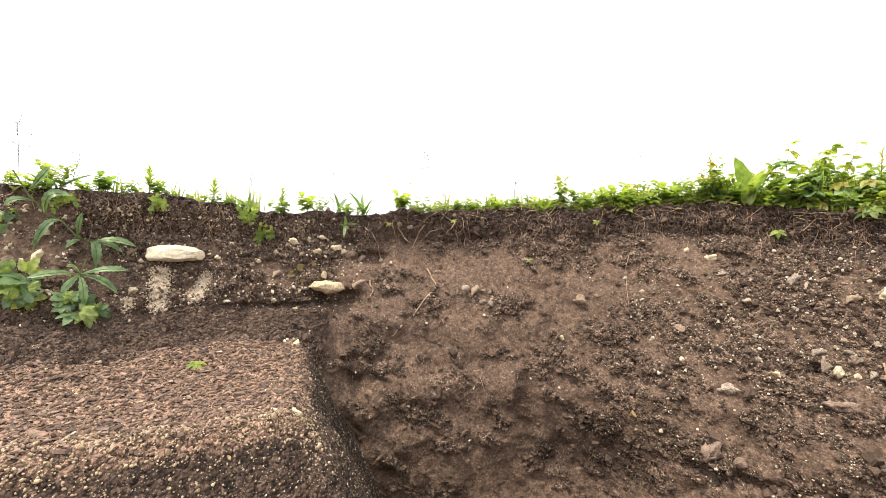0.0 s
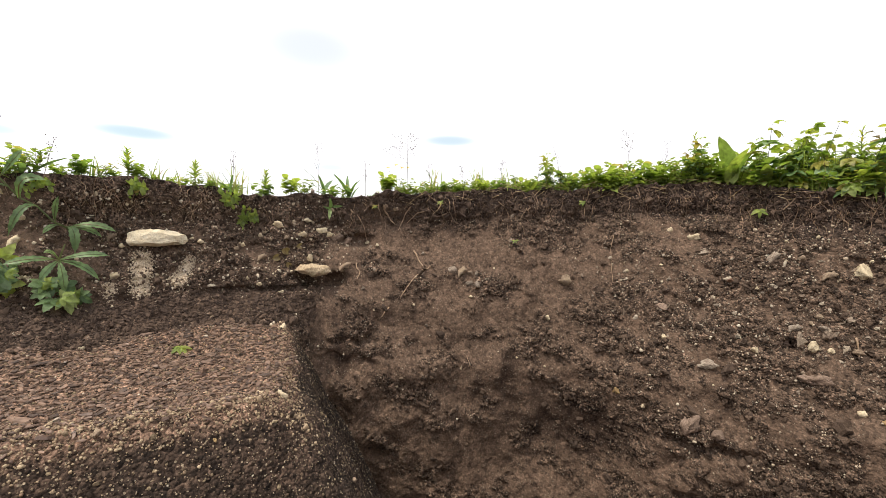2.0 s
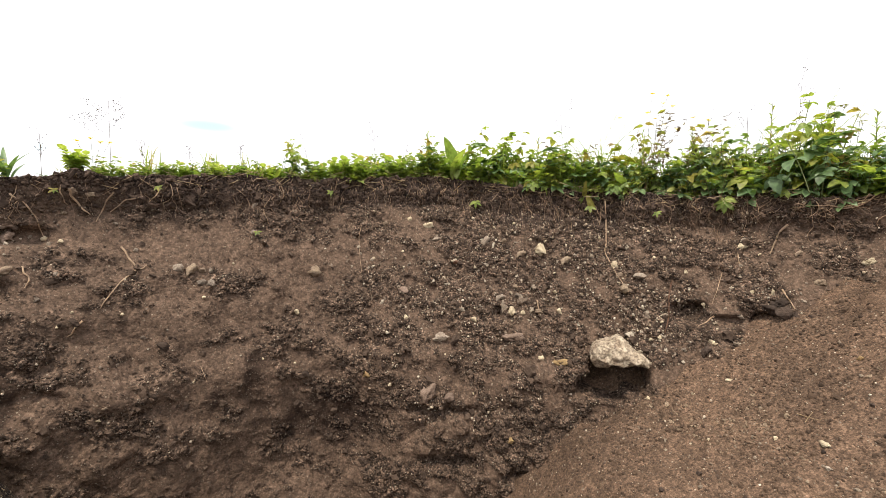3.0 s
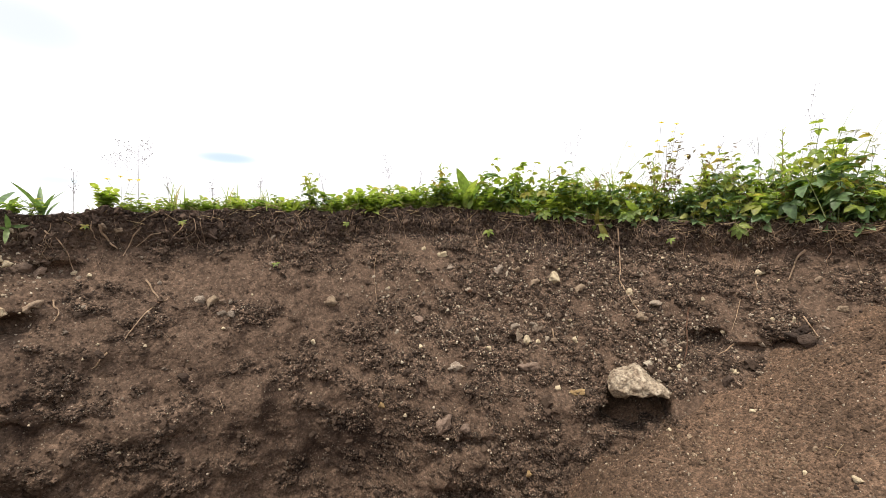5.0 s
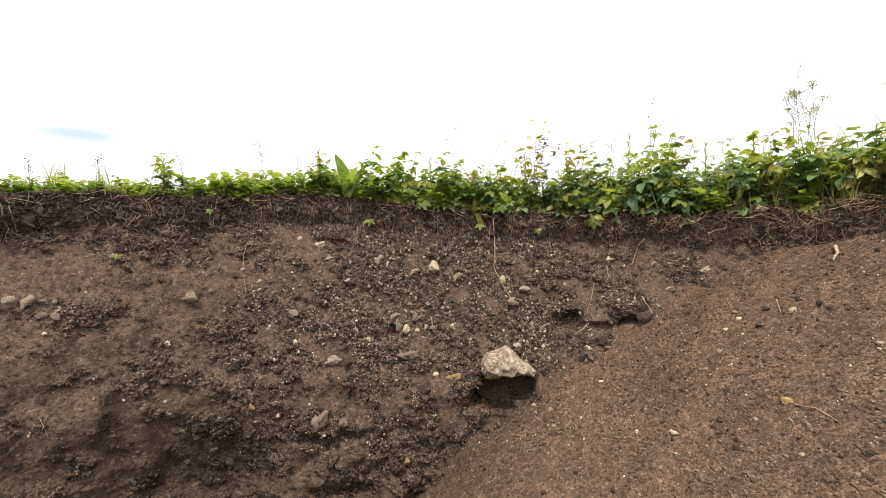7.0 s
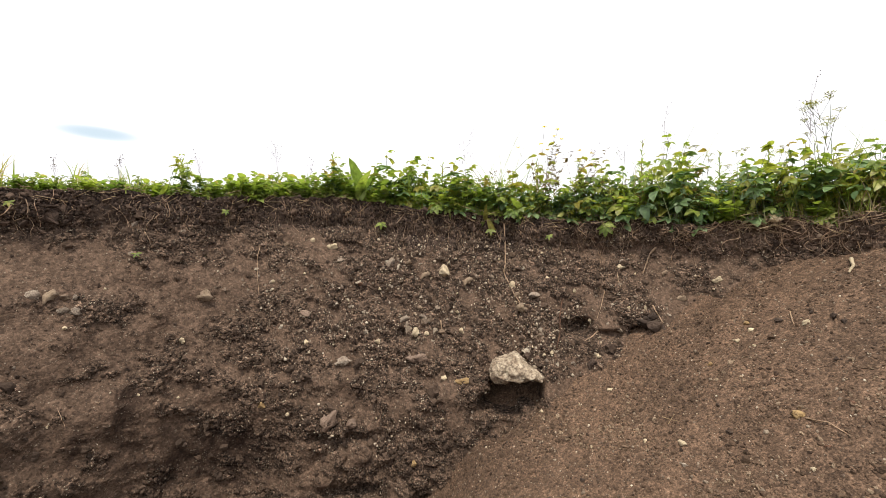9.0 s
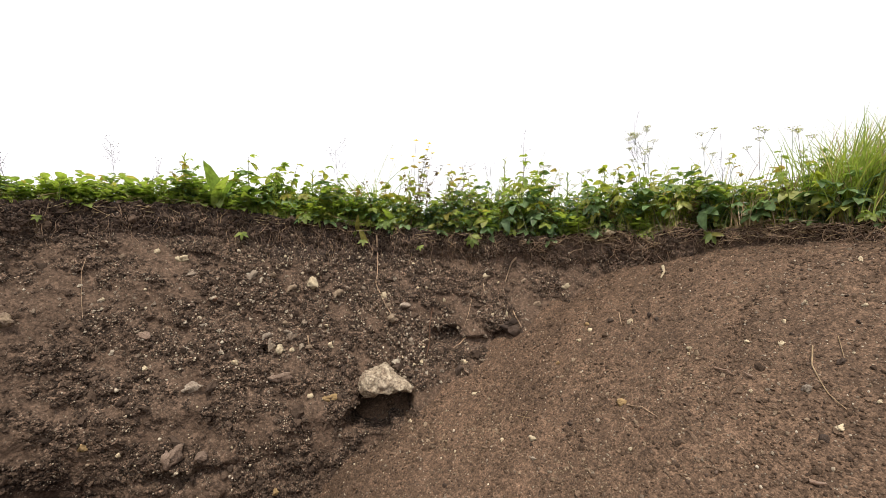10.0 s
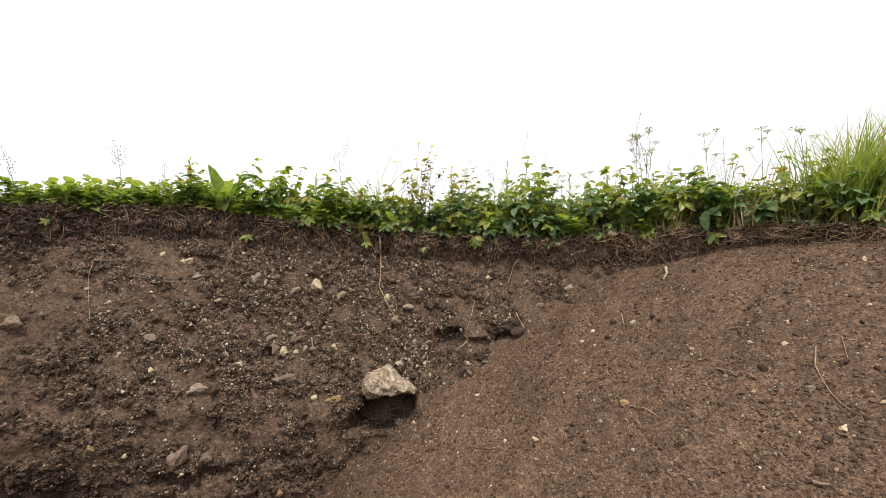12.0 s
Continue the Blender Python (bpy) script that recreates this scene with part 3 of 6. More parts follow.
def set_stone(kind, m, size, label, group, name="pebble"):
    ob = new(name if kind != "clod" else "clod", R.choice(PEBBLE[kind]))
    ob.matrix_world = m @ Matrix.Diagonal((*size, 1))
    return tagged(ob, label, "clod" if kind == "clod" else "pebble", group)


def wall_stone(az, z, w, h, kind):
    m = wall_frame(az, z, 0.12 * h) @ pose(0, 0, 0, R.uniform(-15, 15), R.uniform(-14, 14), R.uniform(-15, 15))
    return set_stone(kind, m, (w * 1.05, 0.8 * (w + h) / 2, h * 1.05), WORDS[kind] + " set in the soil bank", "pebbles in the bank")


def lying_stone(height, x, y, w, h, kind):
    m = lying_frame(height, x, y, 0.15 * h) @ pose(0, 0, 0, R.uniform(-15, 15), R.uniform(-15, 15), R.uniform(0, 360))
    where = "loose soil heap" if height is heap_z else "earth bench"
    return set_stone(kind, m, (w * 1.05, max(w, h) * 0.9, 0.75 * min(w, h) + 0.003), WORDS[kind] + " lying on the " + where, "pebbles on the " + where)


def hull_stone(name, seed, m, outline, depth, material, label, rough=0.006):
    """A broken stone: its front outline swells towards the viewer and runs back into the bank; faceted, worn and pitted."""
    q = random.Random(seed)
    bm = bmesh.new()
    for x, z in outline:
        bm.verts.new((x, q.uniform(-0.1, 0.15) * depth, z))
        bm.verts.new((x * 0.62 + q.uniform(-0.006, 0.006), -depth * q.uniform(0.32, 0.48), z * 0.6))
        bm.verts.new((x * 0.86, depth, z * 0.8))
    made = bmesh.ops.convex_hull(bm, input=bm.verts)
    bmesh.ops.delete(bm, geom=[p for p in bm.verts if not p.link_faces], context="VERTS")
    bmesh.ops.subdivide_edges(bm, edges=bm.edges[:], cuts=3, use_grid_fill=True)
    bmesh.ops.triangulate(bm, faces=bm.faces[:])
    bmesh.ops.subdivide_edges(bm, edges=bm.edges[:], cuts=2, use_grid_fill=True)
    bmesh.ops.triangulate(bm, faces=bm.faces[:])
    bmesh.ops.smooth_vert(bm, verts=bm.verts[:], factor=0.5, use_axis_x=True, use_axis_y=True, use_axis_z=True)
    bm.normal_update()
    v, way = np.array([p.co[:] for p in bm.verts]), np.array([p.normal[:] for p in bm.verts])
    f = [tuple(p.index for p in k.verts) for k in bm.faces]
    bm.free()
    pits = clods(v[:, 0] + v[:, 1], v[:, 2] + v[:, 1], 0.022, seed)
    v = v + way * (rough * (fbm(v[:, 0], v[:, 1], v[:, 2], 0.05, 4, seed, 0.6) - 0.8 * pits))[:, None]
    ob = new(name, Geo().add(v, f).mesh(name, material))
    ob.matrix_world = m
    return tagged(ob, label, "stone")


hull_stone("slab_stone", 3, wall_frame(-79.7, -0.026, 0.03), [(-0.092, -0.014), (-0.09, 0.018), (-0.06, 0.028), (0.0, 0.034), (0.06, 0.027), (0.086, 0.018), (0.094, -0.008), (0.084, -0.024), (0.0, -0.03), (-0.08, -0.028)], 0.07, SLABSTONE, "flat pale limestone slab jutting from the soil bank", 0.004)
hull_stone("flat_stone", 5, wall_frame(-64.2, -0.15, 0.03), [(-0.076, 0.002), (-0.05, 0.022), (-0.011, 0.027), (0.033, 0.025), (0.066, 0.012), (0.077, -0.007), (0.05, -0.022), (0.0, -0.027), (-0.044, -0.017)], 0.06, WORNSTONE, "flat tan stone jutting from the soil bank", 0.005)
hull_stone("rough_stone", 9, wall_frame(5.4, -0.462, 0.06), [(-0.088, 0.04), (-0.055, 0.046), (-0.008, 0.064), (0.022, 0.024), (0.106, -0.024), (0.1, -0.044), (0.026, -0.052), (-0.08, -0.056), (-0.1, -0.028), (-0.1, 0.008)], 0.1, WHITESTONE, "rough whitish stone stuck in the bank above the heap", 0.011)

wall_stone(-91.92, -0.054, 0.041, 0.030, "tan")
wall_stone(-90.89, 0.112, 0.016, 0.019, "cream")
wall_stone(-89.51, 0.035, 0.018, 0.021, "cream")
wall_stone(-90.24, -0.040, 0.025, 0.029, "cream")
wall_stone(-91.24, 0.061, 0.013, 0.015, "tan")
wall_stone(-88.90, 0.162, 0.012, 0.014, "cream")
wall_stone(-83.54, -0.024, 0.025, 0.022, "tan")
wall_stone(-82.63, -0.074, 0.017, 0.018, "tan")
wall_stone(-82.64, -0.052, 0.019, 0.016, "cream")
wall_stone(-83.43, -0.154, 0.026, 0.021, "cream")
wall_stone(-85.89, -0.214, 0.018, 0.016, "tan")
wall_stone(-85.96, -0.111, 0.020, 0.015, "cream")
wall_stone(-82.17, 0.093, 0.012, 0.012, "cream")
wall_stone(-75.87, -0.035, 0.025, 0.019, "cream")
wall_stone(-91.76, -0.008, 0.009, 0.012, "cream")
wall_stone(-90.38, -0.003, 0.011, 0.012, "tan")
wall_stone(-84.53, 0.120, 0.012, 0.014, "cream")
wall_stone(-64.72, 0.058, 0.035, 0.020, "cream")
wall_stone(-63.17, 0.013, 0.033, 0.025, "cream")
wall_stone(-67.89, 0.034, 0.042, 0.024, "cream")
wall_stone(-65.09, -0.006, 0.035, 0.027, "cream")
wall_stone(-69.89, -0.011, 0.017, 0.019, "cream")
wall_stone(-72.30, -0.064, 0.018, 0.020, "tan")
wall_stone(-69.90, -0.099, 0.027, 0.023, "tan")
wall_stone(-70.08, -0.200, 0.021, 0.016, "cream")
lying_stone(bench_z, -1.611, 0.651, 0.019, 0.018, "cream")
wall_stone(-60.90, -0.016, 0.052, 0.034, "pink")
wall_stone(-57.44, -0.036, 0.020, 0.015, "cream")
wall_stone(-46.77, -0.149, 0.037, 0.030, "grey")
wall_stone(-44.66, -0.158, 0.024, 0.020, "tan")
wall_stone(-44.61, -0.202, 0.034, 0.022, "grey")
wall_stone(-55.43, 0.128, 0.022, 0.020, "tan")
wall_stone(-64.58, -0.105, 0.032, 0.028, "cream")
wall_stone(-67.15, -0.018, 0.020, 0.019, "tan")
wall_stone(-71.71, -0.048, 0.017, 0.016, "cream")
wall_stone(-18.46, 0.014, 0.031, 0.028, "cream")
wall_stone(-20.58, 0.044, 0.020, 0.020, "cream")
wall_stone(-23.69, 0.022, 0.023, 0.023, "tan")
wall_stone(-17.33, -0.044, 0.050, 0.018, "grey")
wall_stone(-3.99, -0.094, 0.052, 0.044, "cream")
wall_stone(-1.07, -0.137, 0.034, 0.029, "tan")
wall_stone(-6.60, -0.109, 0.031, 0.027, "tan")
wall_stone(-8.51, -0.051, 0.022, 0.022, "tan")
wall_stone(-11.14, -0.057, 0.032, 0.030, "grey")
wall_stone(-14.80, -0.142, 0.022, 0.015, "rust")
wall_stone(-25.32, -0.130, 0.015, 0.015, "cream")
wall_stone(-32.62, -0.177, 0.060, 0.047, "tan")
wall_stone(-21.78, -0.259, 0.053, 0.022, "pink")
wall_stone(-21.52, -0.364, 0.021, 0.021, "cream")
wall_stone(-34.75, -0.337, 0.018, 0.023, "cream")
wall_stone(-7.78, -0.334, 0.030, 0.040, "cream")
wall_stone(-4.30, -0.336, 0.032, 0.021, "tan")
wall_stone(-1.70, -0.336, 0.020, 0.032, "cream")
wall_stone(-12.61, -0.369, 0.023, 0.021, "cream")
wall_stone(-9.91, -0.344, 0.028, 0.028, "pink")
wall_stone(-17.13, -0.441, 0.069, 0.037, "grey")
wall_stone(-7.83, -0.435, 0.061, 0.036, "pink")
wall_stone(-6.35, -0.342, 0.021, 0.019, "cream")
wall_stone(-9.37, -0.287, 0.031, 0.022, "grey")
wall_stone(-6.76, -0.279, 0.033, 0.022, "grey")
wall_stone(-7.22, -0.242, 0.026, 0.019, "tan")
wall_stone(18.12, -0.072, 0.022, 0.021, "cream")
wall_stone(4.94, -0.147, 0.034, 0.033, "cream")
wall_stone(5.68, -0.188, 0.027, 0.023, "tan")
wall_stone(7.60, -0.184, 0.051, 0.022, "grey")
wall_stone(6.04, -0.234, 0.048, 0.038, "tan")
wall_stone(12.69, -0.174, 0.017, 0.022, "cream")
wall_stone(24.52, -0.192, 0.023, 0.023, "tan")
lying_stone(heap_z, 0.757, 1.806, 0.023, 0.017, "grey")
wall_stone(20.72, -0.234, 0.012, 0.018, "cream")
wall_stone(19.08, -0.235, 0.013, 0.014, "cream")
wall_stone(15.46, -0.417, 0.020, 0.018, "cream")
wall_stone(9.77, -0.408, 0.020, 0.017, "cream")
wall_stone(8.88, -0.415, 0.017, 0.013, "cream")
wall_stone(22.84, -0.093, 0.021, 0.016, "tan")
wall_stone(14.58, -0.294, 0.014, 0.017, "cream")
wall_stone(-26.52, -0.594, 0.030, 0.025, "ochre")
wall_stone(-3.91, -0.508, 0.023, 0.020, "cream")
wall_stone(-1.82, -0.523, 0.046, 0.026, "ochre")
wall_stone(-18.97, -0.648, 0.044, 0.066, "pink")
wall_stone(-16.03, -0.664, 0.044, 0.035, "pink")
lying_stone(bench_z, -0.354, 0.882, 0.011, 0.009, "cream")
wall_stone(-23.55, -0.626, 0.014, 0.014, "cream")
wall_stone(-8.02, -0.815, 0.023, 0.027, "ochre")
wall_stone(-62.19, -0.003, 0.032, 0.024, "cream")
wall_stone(-54.23, 0.115, 0.018, 0.016, "tan")
wall_stone(-56.14, 0.052, 0.017, 0.016, "tan")
wall_stone(-60.09, -0.034, 0.030, 0.026, "pink")
wall_stone(-56.43, -0.047, 0.017, 0.012, "cream")
wall_stone(-50.67, -0.080, 0.016, 0.017, "grey")
wall_stone(-45.92, -0.156, 0.033, 0.033, "tan")
wall_stone(-43.92, -0.208, 0.032, 0.024, "grey")
wall_stone(-43.91, -0.160, 0.018, 0.020, "grey")
wall_stone(-60.61, -0.141, 0.048, 0.024, "tan")
wall_stone(-50.27, -0.381, 0.017, 0.016, "grey")
wall_stone(-39.24, 0.097, 0.018, 0.017, "grey")
wall_stone(-58.23, -0.227, 0.018, 0.017, "grey")
wall_stone(-39.38, -0.015, 0.017, 0.018, "grey")
wall_stone(28.03, -0.117, 0.026, 0.022, "cream")
wall_stone(17.98, -0.070, 0.026, 0.023, "cream")
wall_stone(24.42, -0.190, 0.024, 0.022, "tan")
lying_stone(heap_z, 0.928, 1.566, 0.017, 0.018, "ochre")
lying_stone(heap_z, 0.918, 1.527, 0.020, 0.015, "cream")
lying_stone(heap_z, 1.017, 1.425, 0.024, 0.022, "cream")
lying_stone(heap_z, 1.068, 1.391, 0.014, 0.026, "clod")
lying_stone(heap_z, 1.074, 1.359, 0.016, 0.014, "clod")
lying_stone(heap_z, 0.979, 1.489, 0.022, 0.013, "clod")
lying_stone(heap_z, 0.777, 1.507, 0.016, 0.017, "ochre")
lying_stone(heap_z, 0.872, 1.525, 0.014, 0.015, "cream")
lying_stone(heap_z, 1.051, 1.183, 0.016, 0.016, "cream")
lying_stone(heap_z, 1.037, 1.174, 0.010, 0.010, "cream")
lying_stone(heap_z, 1.141, 1.072, 0.017, 0.013, "cream")
lying_stone(heap_z, 1.190, 1.016, 0.013, 0.012, "cream")
lying_stone(heap_z, 1.314, 1.046, 0.012, 0.011, "cream")
lying_stone(heap_z, 1.323, 1.019, 0.011, 0.009, "tan")
lying_stone(heap_z, 1.385, 0.944, 0.015, 0.011, "cream")
lying_stone(heap_z, 1.244, 1.049, 0.012, 0.010, "cream")
lying_stone(heap_z, 1.258, 0.887, 0.009, 0.008, "cream")
lying_stone(heap_z, 1.080, 0.956, 0.010, 0.010, "grey")
lying_stone(heap_z, 1.046, 0.976, 0.009, 0.009, "cream")
lying_stone(heap_z, 0.833, 1.206, 0.026, 0.024, "ochre")
lying_stone(heap_z, 0.916, 1.148, 0.013, 0.010, "rust")
lying_stone(heap_z, 0.820, 1.100, 0.014, 0.011, "rust")
lying_stone(heap_z, 0.590, 1.302, 0.015, 0.026, "cream")
lying_stone(heap_z, 0.567, 1.251, 0.015, 0.015, "grey")
lying_stone(heap_z, 0.669, 1.225, 0.010, 0.010, "tan")
lying_stone(heap_z, 0.248, 1.660, 0.015, 0.013, "cream")
wall_stone(15.27, -0.416, 0.021, 0.019, "cream")
wall_stone(14.53, -0.450, 0.031, 0.028, "clod")
lying_stone(heap_z, 1.124, 0.896, 0.023, 0.019, "grey")
lying_stone(heap_z, 1.106, 0.811, 0.017, 0.018, "cream")
lying_stone(heap_z, 1.065, 0.816, 0.020, 0.017, "clod")
lying_stone(heap_z, 1.219, 0.889, 0.018, 0.014, "clod")
lying_stone(heap_z, 1.191, 0.791, 0.012, 0.011, "cream")
lying_stone(bench_z, 0.583, 0.876, 0.016, 0.010, "cream")
lying_stone(bench_z, 0.783, 0.851, 0.012, 0.015, "cream")
lying_stone(heap_z, 0.875, 0.907, 0.009, 0.009, "pink")
lying_stone(heap_z, 0.516, 1.388, 0.011, 0.011, "cream")
wall_stone(37.41, 0.092, 0.026, 0.02, "cream")
wall_stone(33.3, 0.118, 0.045, 0.024, "cream")
wall_stone(36.78, 0.052, 0.025, 0.019, "tan")


for _ in range(150):
    az = R.choice((R.uniform(-95, 40), R.gauss(5, 14), R.gauss(-80, 9)))
    z = R.uniform(-0.75, 0.08)
    if abs(az) < 95 and z > -0.35 - 0.4 * (az > -60) and not (az > 8 and z < 0.033 * (az - 8) - 0.62):
        s = R.uniform(0.007, 0.013)
        wall_stone(az, z, s * R.uniform(0.9, 1.5), s, R.choice(("cream", "cream", "cream", "tan", "grey", "pink")))
for _ in range(85):
    x, y = R.uniform(0.1, 1.9), R.uniform(0.3, 1.75)
    if 1.0 < math.hypot(x, y) < 1.95:
        s = R.uniform(0.006, 0.011)
        lying_stone(heap_z, x, y, s * R.uniform(1, 1.5), s, R.choice(("cream", "cream", "tan", "grey", "clod", "clod")))
for _ in range(30):
    x, y = R.uniform(-1.95, -1.0), R.uniform(-0.3, 0.75)
    s = R.uniform(0.006, 0.014)
    lying_stone(bench_z, x, y, s * R.uniform(1, 1.6), s, R.choice(("cream", "tan", "tan", "grey", "ochre")))


# dark lumps on the ledge where the heap meets the bank
for az, z, w, h in ((20.8, -0.29, 0.055, 0.04), (21.9, -0.3, 0.05, 0.045), (20.0, -0.315, 0.04, 0.03), (22.6, -0.315, 0.045, 0.04), (22.2, -0.34, 0.04, 0.03), (21.2, -0.27, 0.04, 0.03)):
    wall_stone(az, z, w, h, "clod")


# ---------------------------------------------------------------- grit, crumbs and chips
def scatter(name, shapes, places, sizes, material, label, flat=1.0, frames=None, angular=False):
    """Many small pieces joined into one mesh."""
    g_v, g_f, at = [], [], 0
    for i, (p, s) in enumerate(zip(places, sizes)):
        v, f = shapes[i % len(shapes)]
        e = Euler((R.uniform(0, 6.3), R.uniform(0, 6.3), R.uniform(0, 6.3))) if flat == 1.0 else Euler((R.uniform(-0.35, 0.35), R.uniform(-0.35, 0.35), R.uniform(0, 6.3)))
        m = np.array(e.to_matrix())
        if frames is not None:
            m = np.array(frames[i].to_3x3()) @ m
        k = np.array([s * R.uniform(0.8, 1.5), s, s * flat])
        g_v.append((v * k) @ m.T + p)
        g_f.append(np.array(f) + at)
        at += len(v)
    v, f = np.concatenate(g_v), np.concatenate(g_f)
    me = bpy.data.meshes.new(name)
    me.from_pydata(v.tolist(), [], f.tolist())
    me.polygons.foreach_set("use_smooth", np.full(len(f), flat == 1.0 and not angular))
    me.materials.append(material)
    return tagged(new(name, me), label, kind="stuff")


def grit_material(name, colours, rough=0.85):
    m, n, l, b = mat(name, rough)
    geo = n.new("ShaderNodeNewGeometry")
    c = ramp(n, l, geo.outputs["Random Per Island"], [(i / (len(colours) - 1), k) for i, k in enumerate(colours)])
    t = tex(n, l, "ShaderNodeTexNoise", 300.0, 3, geo.outputs["Position"])
    l.new(mix(n, l, 1.0, c, ramp(n, l, t.outputs["Fac"], [(0.3, 0.65), (0.7, 1.25)]), "MULTIPLY"), b.inputs["Base Color"])
    bump(n, l, b, t.outputs["Fac"], 0.6, 0.003)
    return m


CRUMB = grit_material("soil_crumb", [(0.07, 0.049, 0.036), (0.115, 0.08, 0.057), (0.055, 0.039, 0.029), (0.15, 0.104, 0.073)], 0.95)
BANK_GRIT = grit_material("dull_grit", [(0.07, 0.05, 0.037), (0.13, 0.095, 0.07), (0.3, 0.25, 0.19), (0.09, 0.065, 0.048), (0.2, 0.15, 0.11), (0.06, 0.043, 0.032)])
BENCH_GRIT = grit_material("bench_grit", [(0.028, 0.02, 0.015), (0.055, 0.039, 0.027), (0.36, 0.28, 0.17), (0.04, 0.029, 0.02), (0.15, 0.105, 0.07), (0.034, 0.025, 0.018)])
CRUMB_DARK = grit_material("humus_crumb", [(0.05, 0.035, 0.027), (0.085, 0.059, 0.044), (0.13, 0.09, 0.065)], 0.95)
SMALL = [lump(20 + s, 1, 0.3) for s in range(6)]
ROUGH = [lump(40 + s, 2, 0.75) for s in range(8)]

n = 9000
az = np.concatenate([rng.uniform(-95, 42, n // 2), rng.normal(0, 18, n // 4), rng.normal(-75, 14, n // 4)])
z = rng.uniform(-0.85, 0.16, n)
keep = rng.uniform(0, 1, n) < 0.25 + 0.75 * crumbly(az, z)
scatter("bank_grit", SMALL, bank(az[keep], z[keep]), rng.gamma(2.0, 0.0014, n) + 0.0025, BANK_GRIT, "fine pale grit in the soil bank")
n = 11000
az, z = rng.uniform(-95, 45, n), rng.uniform(-1.0, 0.1, n)
keep = rng.uniform(0, 1, n) < 0.15 + 0.85 * crumbly(az, z) ** 1.5
scatter("bank_crumbs", ROUGH, bank(az[keep], z[keep]), rng.gamma(2.2, 0.0036, n) + 0.003, CRUMB, "crumbs and small clods of brown soil on the bank", angular=True)
n = 12000
az, z = rng.uniform(-95, 45, n), rng.uniform(-1.0, 0.1, n)
keep = rng.uniform(0, 1, n) < 0.3 + 0.7 * crumbly(az, z)
az, z = az[keep], z[keep]
scatter("bank_grains", SMALL, bank(az, z), rng.gamma(2.0, 0.0016, n) + 0.0025, CRUMB, "fine grains of brown soil over the bank", angular=True)
# nests of broken stone in the face: direction, height, spread in degrees and metres, count
az, z = [], []
for c_az, c_z, w, h, count in ((7.0, -0.33, 2.6, 0.06, 55), (1.5, -0.28, 2.0, 0.05, 30), (9.5, -0.44, 2.6, 0.06, 40), (14.0, -0.28, 3.5, 0.07, 45), (-6.0, -0.3, 4.0, 0.09, 55), (-24.0, -0.12, 4.0, 0.07, 60),
                                (-15.0, -0.22, 4.0, 0.08, 60), (-21.0, -0.3, 3.0, 0.06, 35), (20.0, -0.23, 2.5, 0.05, 25), (-2.0, -0.1, 4.0, 0.07, 40), (-62.0, 0.02, 3.5, 0.07, 50)):
    az.append(rng.normal(c_az, w, count))
    z.append(rng.normal(c_z, h, count))
az, z = np.concatenate(az), np.concatenate(z)
NEST = grit_material("broken_stone", [(0.2, 0.15, 0.11), (0.34, 0.28, 0.21), (0.15, 0.11, 0.08), (0.5, 0.44, 0.34), (0.24, 0.18, 0.125)])
scatter("stone_nests", ROUGH, bank(az, z), rng.gamma(2.2, 0.0026, len(az)) + 0.004, NEST, "nests of small broken stones in the bank", angular=True)
n = 5000
az = np.where(rng.uniform(0, 1, n) < 0.88, rng.uniform(-66, 12, n), rng.uniform(12, 62, n))
z = turf_z(az) - rng.uniform(0.0, 0.12, n) ** 1.0
scatter("humus_crumbs", ROUGH, bank(az, z), rng.gamma(2.0, 0.0028, n) + 0.003, CRUMB_DARK, "dark crumbs of topsoil under the turf", angular=True)
n = 7000
x, y = rng.uniform(-0.2, 2.0, n), rng.uniform(0.0, 1.85, n)
keep = (np.hypot(x, y) > 0.85) & (np.hypot(x, y) < 2.0)
x, y = x[keep], y[keep]
scatter("heap_grit", SMALL, np.stack([x, y, heap_z(x, y) + EYE], -1), rng.gamma(2.0, 0.0016, n) + 0.002, grit_material("heap_grit", [(0.09, 0.063, 0.046), (0.13, 0.09, 0.064), (0.1, 0.07, 0.05), (0.36, 0.3, 0.22), (0.12, 0.085, 0.06)]), "fine grit and crumbs on the loose heap")
n = 20000
x, y = rng.uniform(-2.0, -0.8, n), rng.uniform(-0.45, 0.95, n)
scatter("bench_grit", SMALL, np.stack([x, y, bench_z(x, y) + EYE], -1), rng.gamma(2.0, 0.0013, n) + 0.0016, BENCH_GRIT, "gravelly grit strewn over the earth bench", angular=True)
n = 42000
x, y = rng.uniform(-0.2, 2.0, n), rng.uniform(0.0, 1.85, n)
keep = (np.hypot(x, y) > 0.85) & (rng.uniform(0, 1, n) < 0.16 + 0.84 * step(fbm((x * 0.49 - y * 0.87) / 0.4, (x * 0.87 + y * 0.49) / 1.1, 0 * x, 0.3, 4, 58, 0.65), -0.15, 0.45))
x, y = x[keep], y[keep]
scatter("heap_crumbs", SMALL, np.stack([x, y, heap_z(x, y) + EYE], -1), rng.gamma(1.7, 0.0022, n) + 0.003, grit_material("heap_crumb", [(0.042, 0.028, 0.019), (0.12, 0.079, 0.052), (0.075, 0.05, 0.033), (0.2, 0.135, 0.09)], 0.95), "small crumbs and clods rolled down the loose heap", angular=True)
n = 9000
x, y = rng.uniform(-0.2, 2.0, n), rng.uniform(0.0, 1.85, n)
keep = rng.uniform(-0.5, 0.5, n) < fbm(x, y, 0 * x, 0.35, 4, 68) + 0.5 * step(x * 0.49 - y * 0.87, -1.25, -0.6) - 0.2
x, y = x[keep], y[keep]
